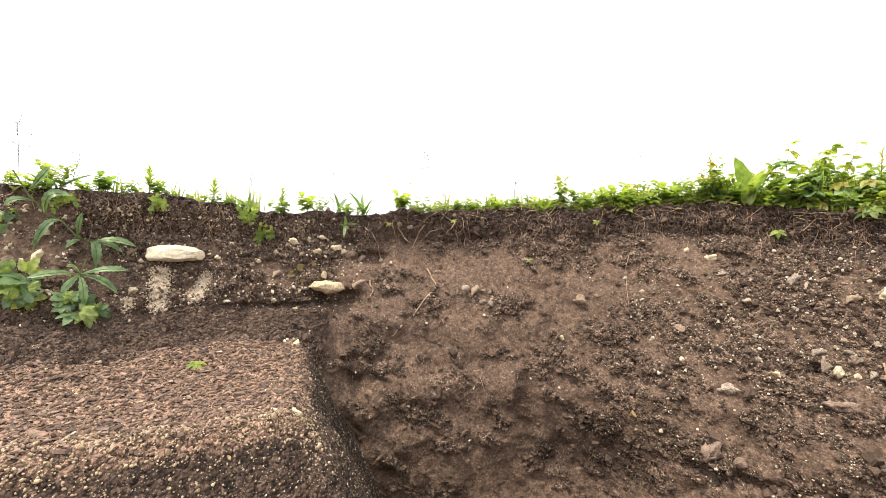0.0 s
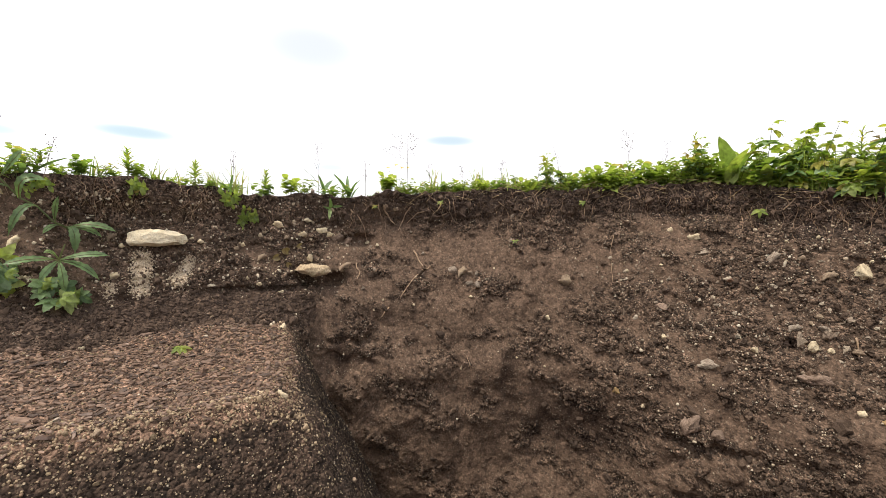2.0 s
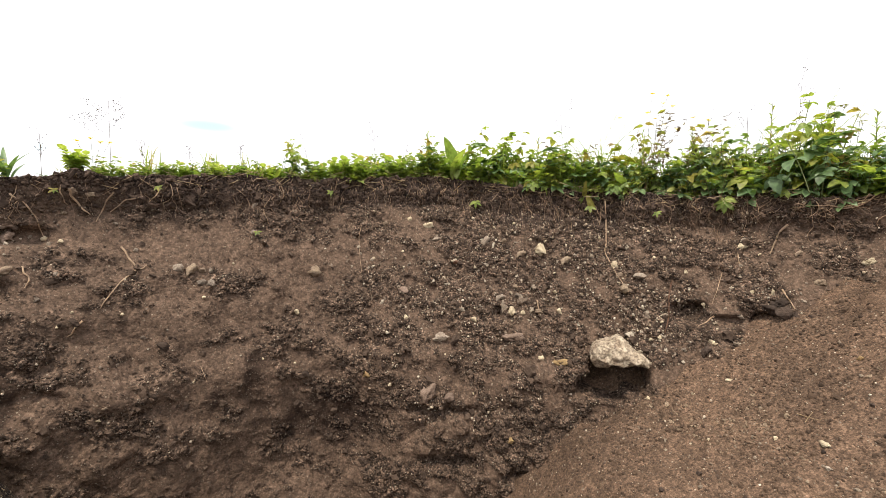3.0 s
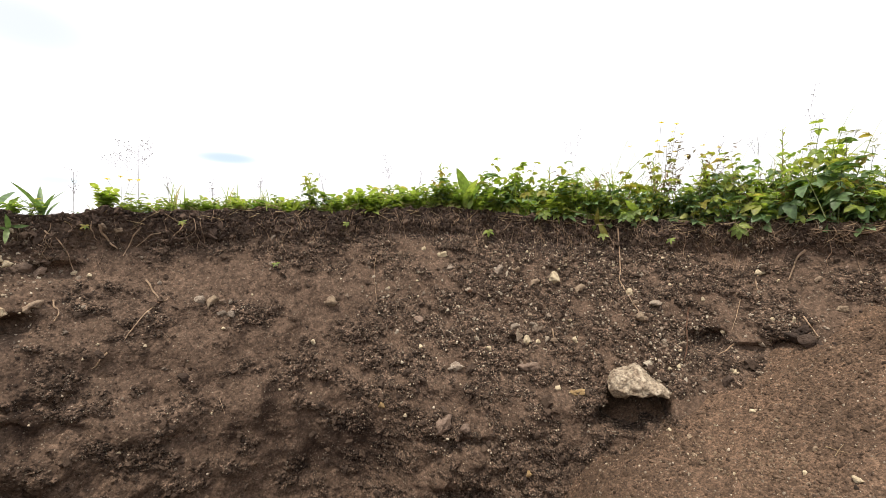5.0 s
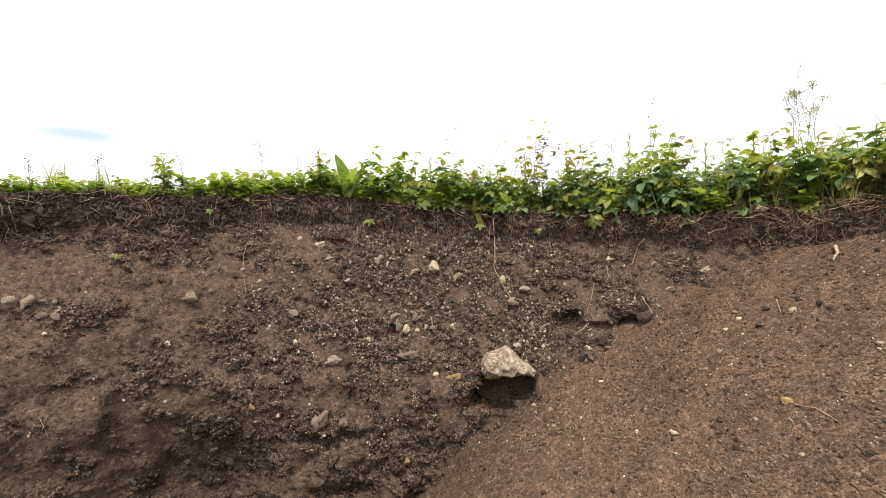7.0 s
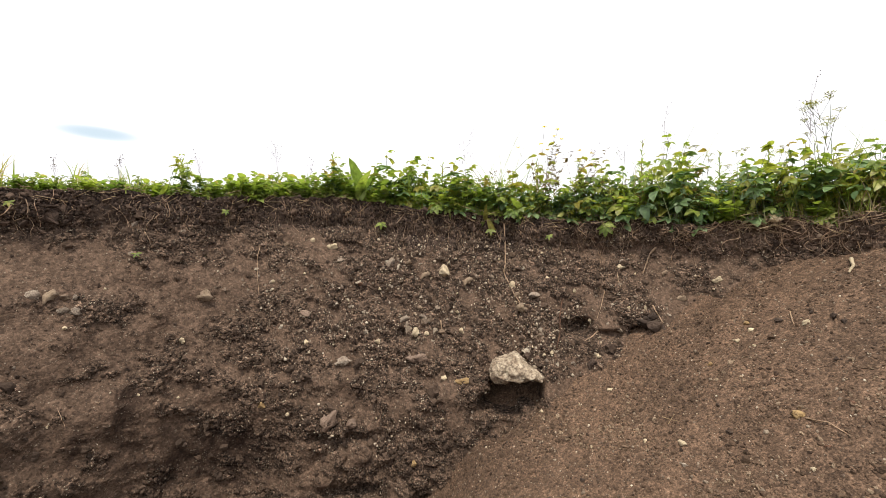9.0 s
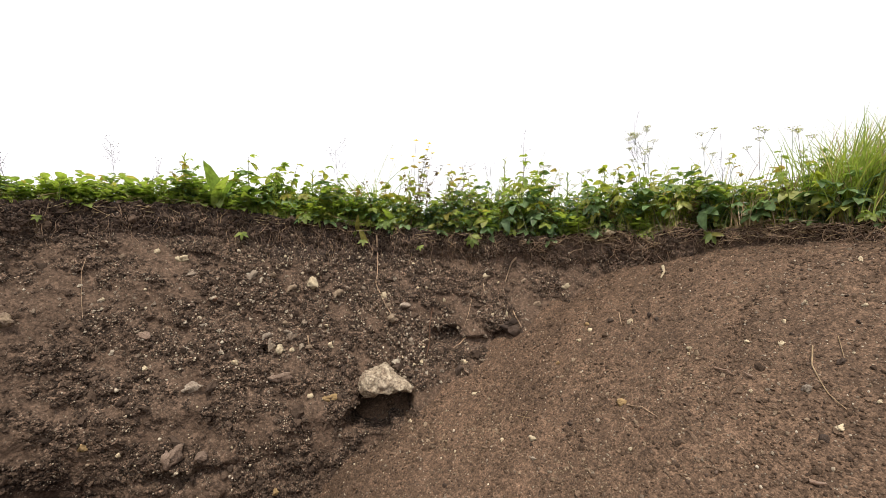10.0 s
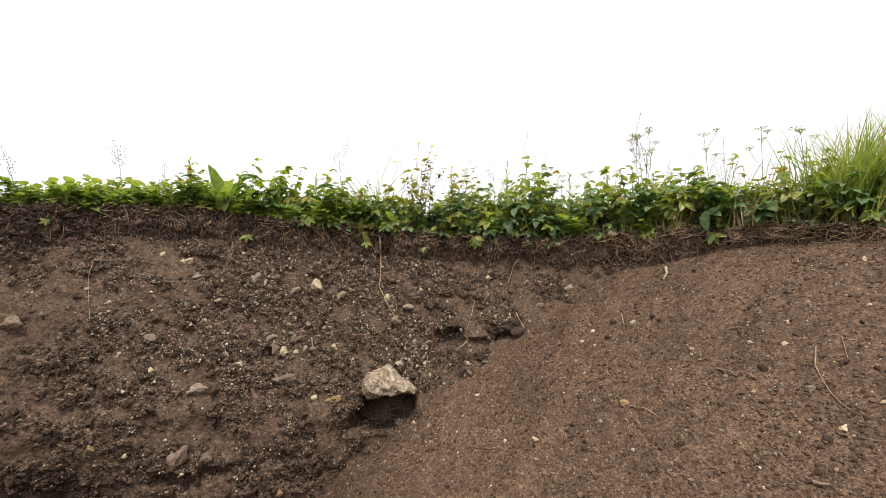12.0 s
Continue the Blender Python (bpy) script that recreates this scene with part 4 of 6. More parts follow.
scatter("heap_grains", SMALL, np.stack([x, y, heap_z(x, y) + EYE], -1), rng.gamma(2.0, 0.0015, n) + 0.0025, grit_material("heap_grain", [(0.09, 0.062, 0.043), (0.145, 0.1, 0.068), (0.11, 0.075, 0.052), (0.19, 0.135, 0.095)], 0.95), "fine grains of brown soil on the loose heap", angular=True)
n = 3600
t, u = rng.uniform(0, 1, n) ** 1.4, rng.uniform(0.02, 1.0, n) ** 1.3
x, y = 0.2 + 0.95 * t + 0.55 * u, 1.66 - 0.3 * t - 0.75 * u
keep = rng.uniform(-0.6, 0.6, n) < fbm(x, y, 0 * x, 0.16, 3, 63)
x, y = x[keep], y[keep]
scatter("heap_gravel", ROUGH, np.stack([x, y, heap_z(x, y) + EYE + 0.001], -1), rng.gamma(2.0, 0.0017, n) + 0.003, grit_material("heap_gravel", [(0.13, 0.086, 0.056), (0.22, 0.152, 0.1), (0.1, 0.067, 0.044), (0.34, 0.26, 0.175), (0.16, 0.108, 0.071)]), "small gravel rolled to the side of the heap", angular=True)
PALE = grit_material("pale_grit", [(0.62, 0.54, 0.4), (0.4, 0.32, 0.22), (0.7, 0.63, 0.5), (0.5, 0.4, 0.28)])
n = 7000
az = np.concatenate([rng.uniform(-95, 42, n // 2), rng.normal(2, 16, n - n // 2)])
z = rng.uniform(-0.8, 0.12, n)
keep = rng.uniform(0, 1, n) < (0.12 + 0.88 * crumbly(az, z)) * step(fbm(az * 0.033, z, 0 * z, 0.16, 3, 88), -0.35, 0.45) * (1 - 0.7 * step(-az, 20, 34) * (1 - step(-az, 58, 66)))
az, z = az[keep], z[keep]
p = bank(az, z)
p[:, :2] *= (1 - 0.0012 / np.hypot(p[:, 0], p[:, 1]))[:, None]
scatter("bank_pale_grit", SMALL, p, rng.gamma(1.5, 0.0019, n) + 0.002, PALE, "small pale grains of stone in the bank")
n = 1500
x, y = rng.uniform(-0.2, 2.0, n), rng.uniform(0.0, 1.85, n)
scatter("heap_pale_grit", SMALL, np.stack([x, y, heap_z(x, y) + EYE + 0.001], -1), rng.gamma(2.0, 0.0011, n) + 0.0018, PALE, "small pale grains of stone on the heap")
n = 1300
x, y = rng.uniform(-2.0, -0.8, n), rng.uniform(-0.45, 0.95, n)
scatter("bench_pale_grit", SMALL, np.stack([x, y, bench_z(x, y) + EYE + 0.001], -1), rng.gamma(2.0, 0.0009, n) + 0.0016, PALE, "small pale grains of stone on the bench")
n = 6500
az, z = rng.uniform(-97, -64, n), rng.normal(-0.275, 0.04, n)
scatter("foot_crumbs", ROUGH, bank(az, z), rng.gamma(2.0, 0.0024, n) + 0.003, CRUMB_DARK, "dark crumbs fallen to the foot of the bank", angular=True)


def sand_streak(az, z, w, h, tilt, count):
    """Loose pale sand washed down the face."""
    u, v = rng.normal(0, w / 3.2, count), rng.uniform(-h / 2, h / 2, count) + rng.normal(0, h / 12, count)
    a = radians(tilt)
    x, y = u * math.cos(a) + v * math.sin(a), -u * math.sin(a) + v * math.cos(a)
    scatter("sand_streak", SMALL, bank(az + x / 0.0345, z + y), rng.gamma(2.0, 0.0009, count) + 0.0022, SAND, "pale sandy streak running down the soil bank")


SAND = grit_material("pale_sand", [(0.5, 0.41, 0.3), (0.62, 0.53, 0.4), (0.42, 0.33, 0.23), (0.56, 0.47, 0.34)])
sand_streak(-81.1, -0.152, 0.046, 0.135, 6, 4200)
sand_streak(-77.3, -0.14, 0.03, 0.09, 25, 1500)
sand_streak(-78.2, -0.185, 0.04, 0.03, 60, 800)
sand_streak(-83.6, -0.205, 0.03, 0.055, 0, 1100)
n = 650
az, z = rng.uniform(-95, -60, n), rng.uniform(-0.25, 0.14, n)
scatter("stony_grains", ROUGH, bank(az, z), rng.gamma(2.0, 0.0018, n) + 0.0035, PALE, "pale stone grains in the bank above the bench")
RIM = grit_material("rim_gravel", [(0.3, 0.22, 0.14), (0.5, 0.4, 0.26), (0.22, 0.155, 0.1), (0.4, 0.31, 0.2)])
# pale gravel along the front rim of the bench
n = 2600
y = rng.uniform(-0.5, 0.5, n)
x = -1.30 + 0.27 * y + rng.normal(0.0, 0.03, n)
scatter("rim_gravel", SMALL, np.stack([x, y, bench_z(x, y) + EYE + 0.001], -1), rng.gamma(2.0, 0.0013, n) + 0.0022, RIM, "pale fine gravel along the rim of the bench")
n = 450
t = rng.uniform(0, 0.75, n)
x, y = -1.2 - 0.92 * t + rng.normal(0, 0.014, n), 0.475 + 0.4 * t + rng.normal(0, 0.014, n)
scatter("side_gravel", SMALL, np.stack([x, y, bench_z(x, y) + EYE + 0.001], -1), rng.gamma(2.0, 0.0012, n) + 0.002, RIM, "pale fine gravel along the side of the bench")
def flake(seed, sides=7):
    """A thin ragged flake, longer than wide."""
    q = random.Random(seed)
    ring = []
    for k in range(sides):
        a = 2 * math.pi * (k + q.uniform(-0.35, 0.35)) / sides
        r = q.uniform(0.3, 0.55)
        ring.append((r * math.cos(a) * 1.15, r * math.sin(a) * 0.7, 0.25 * math.cos(a * 1.5 + seed)))
    v = np.array([(x, y, z - 0.5) for x, y, z in ring] + [(x * 0.85, y * 0.85, z + 0.5) for x, y, z in ring])
    f = [tuple(range(sides))[::-1], tuple(range(sides, 2 * sides))] + [(k, (k + 1) % sides, sides + (k + 1) % sides, sides + k) for k in range(sides)]
    return v, [t for p in f for t in ((p[0], p[i], p[i + 1]) for i in range(1, len(p) - 1))]


CHIP = [flake(k) for k in range(8)]
bench = bpy.data.objects["bench_ground"]
chip_meshes = [Geo().add(CHIP[n][0] * np.array(k), CHIP[n][1]).mesh("bark_chip", BARK, False) for n, k in enumerate(((1.5, 0.9, 0.16), (1.2, 1.0, 0.2), (2.1, 0.7, 0.15), (1.8, 1.0, 0.16), (1.0, 0.9, 0.22)))]
for _ in range(280):
    x, y = R.uniform(-1.75, -1.24), R.uniform(-0.1, 0.5)
    if bench_z(np.array([x]), np.array([y]))[0] > -0.425:
        part("bark_chip", R.choice(chip_meshes), bench, "", lying_frame(bench_z, x, y, 0.003) @ pose(0, 0, 0, R.uniform(-14, 14), R.uniform(-14, 14), R.uniform(0, 360)) @ Matrix.Scale(R.uniform(0.007, 0.015), 4))
n = 5200
x, y = rng.uniform(-1.95, -1.2, n), rng.uniform(-0.35, 0.62, n)
flatness = bench_z(x, y) > -0.43
x, y = x[flatness], y[flatness]
scatter("bark_chips", CHIP, np.stack([x, y, bench_z(x, y) + EYE + 0.003], -1), rng.gamma(2.0, 0.0035, n) + 0.004, BARK, "flat brown chips of bark and earth on the bench", 0.18)


# ---------------------------------------------------------------- roots and straw
def root(name, pts, thick, label, material=ROOT, proud=0.004):
    """A root that lies on the bank through the given directions and heights."""
    p = np.array(pts, float)
    t = np.linspace(0, len(p) - 1, 6 * len(p))
    a, z = np.interp(t, np.arange(len(p)), p[:, 0]), np.interp(t, np.arange(len(p)), p[:, 1])
    a, z = a + 0.12 * vnoise(t * 2.1, 0 * t, 0 * t, len(pts)), z + 0.004 * vnoise(t * 2.3, 0 * t + 5, 0 * t, len(pts))
    q = bank(a, z)
    q[:, :2] *= ((np.hypot(q[:, 0], q[:, 1]) - proud) / np.hypot(q[:, 0], q[:, 1]))[:, None]
    q[1:-1] = (q[:-2] + q[1:-1] + q[2:]) / 3
    ob = new(name, Geo().add(*tube(q, np.linspace(thick, thick * 0.45, len(q)), 5)).mesh(name, material))
    return tagged(ob, label, "root", "roots in the bank")


root("root", [(-55.74, 0.133), (-55.06, 0.080), (-54.22, 0.046)], 0.0048, "thick brown root on the face of the bank")
root("root", [(-52.41, 0.128), (-53.18, 0.073), (-53.80, 0.021)], 0.0032, "thin pale brown root on the face of the bank")
root("root", [(-56.37, 0.144), (-56.14, 0.097), (-55.87, 0.076)], 0.0024, "thin pale brown root on the face of the bank")
root("root", [(-59.79, 0.107), (-58.91, 0.090), (-58.01, 0.027), (-57.35, -0.043)], 0.0032, "thin pale brown root on the face of the bank")
root("root", [(-50.02, 0.118), (-51.60, 0.098), (-52.69, 0.055)], 0.0032, "thin pale brown root on the face of the bank")
root("root", [(-48.49, 0.141), (-49.29, 0.094)], 0.0024, "thin pale brown root on the face of the bank")
root("root", [(-51.73, -0.070), (-51.20, -0.108), (-50.67, -0.149), (-52.14, -0.189), (-53.67, -0.266)], 0.0039, "thin pale brown root on the face of the bank")
root("root", [(-50.67, -0.149), (-49.63, -0.136)], 0.0024, "thin pale brown root on the face of the bank")
root("root", [(-59.15, -0.120), (-58.66, -0.160), (-59.04, -0.189)], 0.0032, "thin pale brown root on the face of the bank")
root("root", [(11.11, -0.200), (10.81, -0.342), (10.18, -0.410)], 0.0042, "thick rust brown root on the face of the bank", STONE["rust"])
root("root", [(21.93, 0.016), (21.14, -0.029), (20.54, -0.098)], 0.0048, "thick brown root on the face of the bank")
root("root", [(4.02, 0.119), (4.06, -0.034), (3.77, -0.099), (5.12, -0.186), (6.69, -0.249)], 0.0032, "thin pale brown root on the face of the bank")
root("root", [(15.41, -0.333), (14.02, -0.373)], 0.0032, "thin pale brown root on the face of the bank")
root("root", [(21.50, -0.223), (22.74, -0.284)], 0.0032, "thin pale brown root on the face of the bank")
root("root", [(18.13, -0.068), (17.71, -0.107), (18.10, -0.158)], 0.0032, "thin pale brown root on the face of the bank")
root("root", [(-26.90, 0.018), (-27.14, -0.080), (-26.93, -0.190)], 0.0015, "thin pale brown root on the face of the bank")
root("root", [(-4.55, -0.297), (-4.10, -0.359)], 0.0032, "thin pale brown root on the face of the bank")
root("root", [(-55.17, -0.300), (-55.85, -0.335), (-56.29, -0.352)], 0.0032, "thin pale brown root on the face of the bank")
root("root", [(-44.67, -0.557), (-45.04, -0.500)], 0.0015, "thin pale brown root on the face of the bank")
root("root", [(-42.05, -0.500), (-42.15, -0.500)], 0.0015, "thin pale brown root on the face of the bank")
root("root", [(16.21, -0.173), (15.44, -0.291)], 0.0019, "thin pale brown root on the face of the bank")

g = Geo()
for _ in range(640):
    az = R.choice((R.uniform(-93, 60), R.uniform(-60, 60), R.uniform(-60, 60), R.gauss(2, 12), R.gauss(2, 12), R.uniform(-40, 20), R.uniform(-40, 20), R.choice((R.uniform(-92, -60), R.gauss(-83.6, 1.6), R.gauss(-76, 1.2)))))
    top = float(turf_z(np.array([az]))[0]) - R.uniform(0.0, 0.09)
    length = R.choice((R.uniform(0.02, 0.06), R.uniform(0.03, 0.14)))
    k = 6
    a = az + np.cumsum(np.array([R.gauss(0, 0.22) for _ in range(k)])) * (0.5 + length * 8)
    z = top - np.linspace(0, length, k) + 0.2 * length * np.sin(np.linspace(0, 3, k)) * R.uniform(-0.5, 1)
    q = bank(a, z)
    r = np.hypot(q[:, 0], q[:, 1])
    hang = np.minimum(r, r[0] + 0.01) - 0.004
    q[:, :2] *= (hang / r)[:, None]
    g.add(*tube(q, np.linspace(1, 0.35, k) * R.choice((0.0008, 0.0012, 0.0018)), 3))
tagged(new("fine_roots", g.mesh("fine_roots", ROOT)), "thin brown roots hanging from the turf edge", kind="stuff")

g = Geo()
for _ in range(820):
    az = R.choice((R.uniform(4, 62), R.uniform(30, 62), R.uniform(-60, 20), R.uniform(-55, 8), R.gauss(47, 3)))
    r = float(edge_r(np.array([az]))[0]) + R.uniform(-0.04, 0.06)
    h = float(turf_z(np.array([az]))[0]) + EYE + R.uniform(-0.045, 0.02)
    length, yaw = R.uniform(0.025, 0.085), R.gauss(-az, 45)
    drop = R.uniform(-0.45, 0.2) if R.random() < 0.7 else R.uniform(-0.9, -0.3)
    s = np.linspace(-0.5, 0.5, 5)
    bow = R.uniform(-0.2, 0.2)
    p = np.stack([s * length, bow * length * s * s * 2, s * length * drop * R.choice((-1, 1))], -1)
    m = np.array(pose(r * math.sin(radians(az)), r * math.cos(radians(az)), h, 0, 0, yaw))
    v, f = tube(p, R.choice((0.0006, 0.0008, 0.0011)), 4)
    g.add(v, f, m)
tagged(new("straw_litter", g.mesh("straw_litter", STRAW)), "dry straw and dead stalks matted along the turf edge", kind="stuff")


# matted dead roots and straw hanging over the turf edge
g = Geo()
for _ in range(560):
    az = R.choice((R.uniform(16, 62), R.uniform(-12, 62), R.gauss(34, 3), R.gauss(47, 3.5), R.gauss(55, 3)))
    k, length = 7, R.uniform(0.03, 0.13)
    way, hook = R.uniform(-1, 1), R.gauss(0, 1.3)
    a = np.cumsum(np.sin(way + hook * np.linspace(0, 1, k))) * length / k / 0.036 + az
    z = float(turf_z(np.array([az]))[0]) + 0.012 - R.uniform(0.0, 0.09) * R.random() - np.cumsum(np.abs(np.cos(way + hook * np.linspace(0, 1, k)))) * length / k * R.uniform(0.3, 0.9)
    r = bank_r(a, z) - R.uniform(0.002, 0.02)
    x, y = r * np.sin(np.radians(a)), r * np.cos(np.radians(a))
    p = np.stack([x, y, np.maximum(z, heap_z(x, y) + 0.003) + EYE], -1)
    g.add(*tube(p, np.linspace(1, 0.5, k) * R.choice((0.0006, 0.0009, 0.0013, 0.002)), 4))
tagged(new("root_mat", g.mesh("root_mat", ROOT)), "matted dead roots and straw hanging over the turf edge", kind="stuff")


# ---------------------------------------------------------------- plants
def edge_frame(az, back=0.0, lift=0.0, yaw=None, s=1.0):
    r = float(edge_r(np.array([az]))[0]) + back
    h = float(turf_z(np.array([az]))[0]) + EYE + lift
    return Matrix.Translation((r * math.sin(radians(az)), r * math.cos(radians(az)), h)) @ pose(0, 0, 0, 0, 0, R.uniform(0, 360) if yaw is None else yaw - az) @ Matrix.Scale(s, 4)


def compound(material, count, size, seed):
    """A leaf of three or five leaflets on a short stalk, along +y."""
    q = random.Random(seed)
    g = Geo()
    g.add(*tube([(0, 0, 0), (0, size * 0.35, 0.004)], 0.0007, 3))
    spread = {3: (0, 62, -62), 5: (0, 50, -50, 105, -105), 7: (0, 35, -35, 75, -75, 115, -115)}[count]
    for k, a in enumerate(spread):
        s = size * (1 - 0.14 * (k > 0) - 0.14 * (k > 2)) * q.uniform(0.9, 1.1)
        g.add(*leaflet(s, s * q.uniform(0.56, 0.68), q.uniform(0.15, 0.4), q.uniform(0.15, 0.5), 0.09, 10, 0.72), turned(0, size * (0.35 - 0.1 * (k > 2)), 0.004, a, q.uniform(-18, 8), q.uniform(-12, 12)))
    return g.mesh("leaf", material)


LEAVES = [compound(LEAF, c, s, i) for i, (c, s) in enumerate(((5, 0.06), (3, 0.062), (3, 0.054), (5, 0.05), (5, 0.064), (3, 0.072)))]
FRESH = [compound(LEAF_FRESH, c, s, 20 + i) for i, (c, s) in enumerate(((3, 0.05), (5, 0.042), (3, 0.04)))]
OLD = [compound(YELLOWED, c, s, 30 + i) for i, (c, s) in enumerate(((3, 0.055), (3, 0.045)))]


def stem_line(height, lean, yaw, n=6, bend=0.4):
    t = np.linspace(0, 1, n)
    d = lean * height * (t + bend * t * t)
    return np.stack([d * math.cos(yaw), d * math.sin(yaw), height * t], -1)


def leafy_herb(seed, height, stems=5, nodes=4, pool=LEAVES, top=FRESH, name="leafy_herb", old=0.08, spread=0.05, low=0.32):
    q = random.Random(seed)
    ob = new(name)
    for _ in range(stems):
        yaw, h = q.uniform(0, 6.3), height * q.uniform(0.65, 1.05)
        p = stem_line(h, q.uniform(0.05, 0.3), yaw) + np.array([q.gauss(0, spread), q.gauss(0, spread), -0.01])
        part("stem", Geo().add(*tube(p, np.linspace(0.002, 0.0007, len(p)), 5)).mesh("stem", STEM), ob)
        for k in range(nodes):
            t = low + (1 - low) * (k + q.uniform(0, 0.6)) / nodes
            t = min(t, 1.0)
            at = np.array([np.interp(t, np.linspace(0, 1, len(p)), p[:, c]) for c in range(3)])
            me = q.choice(OLD) if q.random() < old else q.choice(top if q.random() < (t - 0.55) * 1.4 else pool)
            if q.random() < 0.38:  # many leaves hang out towards the open pit
                m = turned(*at, q.gauss(180, 55), q.uniform(-50, 15), q.uniform(-20, 20), q.uniform(0.8, 1.35))
            else:
                m = turned(*at, q.uniform(0, 360), q.uniform(-25, 50), q.uniform(-25, 25), q.uniform(0.5, 1.1))
            if t > 0.86:  # the topmost leaves are small and spread flat
                m = turned(*at, q.uniform(0, 360), q.uniform(-5, 25), q.uniform(-25, 25), q.uniform(0.5, 0.85))
            part("leaf", me, ob, "", m)
        part("leaf", q.choice(top), ob, "", turned(*p[-1], q.uniform(0, 360), q.uniform(10, 60), q.uniform(-25, 25), q.uniform(0.45, 0.8)))
    return ob


def small_herb(seed, height, stems=7, leaf=0.022, name="low_herb", material=HERB, narrow=0.55):
    q = random.Random(seed)
    ob = new(name)
    gs, gl = Geo(), Geo()
    for _ in range(stems):
        yaw, h = q.uniform(0, 6.3), height * q.uniform(0.5, 1.1)
        p = stem_line(h, q.uniform(0.1, 0.7), yaw, 5) + np.array([q.gauss(0, 0.016), q.gauss(0, 0.016), -0.008])
        gs.add(*tube(p, np.linspace(0.0011, 0.0006, 5), 3))
        n = max(3, int(h / 0.017))
        for k in range(n):
            t = 0.15 + 0.85 * (k + 0.5) / n
            at = [np.interp(t, np.linspace(0, 1, 5), p[:, c]) for c in range(3)]
            for side in (0, 180):
                s = leaf * q.uniform(0.6, 1.2)
                gl.add(*leaflet(s, s * q.uniform(narrow - 0.08, narrow + 0.12), q.uniform(0.1, 0.4), q.uniform(0.0, 0.5), 0.06, 6), turned(*at, k * 90 + side + q.uniform(-30, 30), q.uniform(-10, 45), q.uniform(-20, 20)))
    part("stem", gs.mesh("stem", STEM), ob, kind="stuff")
    part("foliage", gl.mesh("foliage", material), ob, kind="stuff")
    return ob


def grass_tuft(seed, height, blades=26, spread=0.02, bend=1.0, width=0.0032, name="grass_tuft", material=GRASS, lean=0.0):
    q = random.Random(seed)
    ob = new(name)
    g, d = Geo(), Geo()
    for k in range(blades):
        h = height * q.uniform(0.45, 1.05)
        yaw = q.uniform(0, 360) if q.random() > lean else q.gauss(-75, 30)
        v, f = blade(h, width * q.uniform(0.6, 1.2), bend * q.uniform(0.3, 1.3), 8, q.uniform(-1.5, 1.5))
        (d if k % 8 == 0 else g).add(v, f, turned(q.gauss(0, spread), q.gauss(0, spread), -0.01, yaw, -q.uniform(0, 12), 0))
    part("foliage", g.mesh("foliage", material), ob, kind="stuff")
    part("dead_foliage", d.mesh("dead_foliage", STRAW), ob, "dry straw-coloured blades", kind="stuff")
    return ob


def umbel_plant(seed, height):
    """A thin stalk with a few branches, each ending in a flat head of tiny flowers."""
    q = random.Random(seed)
    ob = new("umbel_plant")
    p = stem_line(height, q.uniform(0.02, 0.12), q.uniform(0, 6.3), 7)
    holder = part("stem", Geo().add(*tube(p, np.linspace(0.0013, 0.0007, 7), 4)).mesh("stem", STEM), ob)
    heads = [(p[-1], q.uniform(0.018, 0.028), holder)]
    for t in (0.6, 0.75, 0.86):
        if q.random() < 0.8:
            a = np.array([np.interp(t, np.linspace(0, 1, 7), p[:, c]) for c in range(3)])
            yaw, ln = q.uniform(0, 6.3), height * q.uniform(0.12, 0.25)
            e = a + np.array([math.cos(yaw) * ln * 0.5, math.sin(yaw) * ln * 0.5, ln * 0.85])
            holder = part("branch", Geo().add(*tube([a, (a + e) / 2 + (0, 0, -0.004), e], 0.0008, 3)).mesh("branch", STEM), ob)
            heads.append((e, q.uniform(0.012, 0.022), holder))
    for e, rad, holder in heads:
        g = Geo()
        for k in range(13):
            yaw, r = k * 2.4, rad * math.sqrt((k + 0.5) / 13)
            tip = e + np.array([math.cos(yaw) * r, math.sin(yaw) * r, 0.014 - 0.15 * r])
            g.add(*tube([e, tip], 0.0004, 3))
            for _ in range(3):
                v, f = SMALL[q.randrange(6)]
                g.add(v * 0.004 * q.uniform(0.5, 1) * np.array([1.3, 1.3, 0.6]), f, pose(*(tip + np.array([q.gauss(0, 0.002), q.gauss(0, 0.002), 0])), 0, 0, 0))
        part("umbel", g.mesh("umbel", UMBEL), holder, "flat greenish yellow flower head")
    return ob


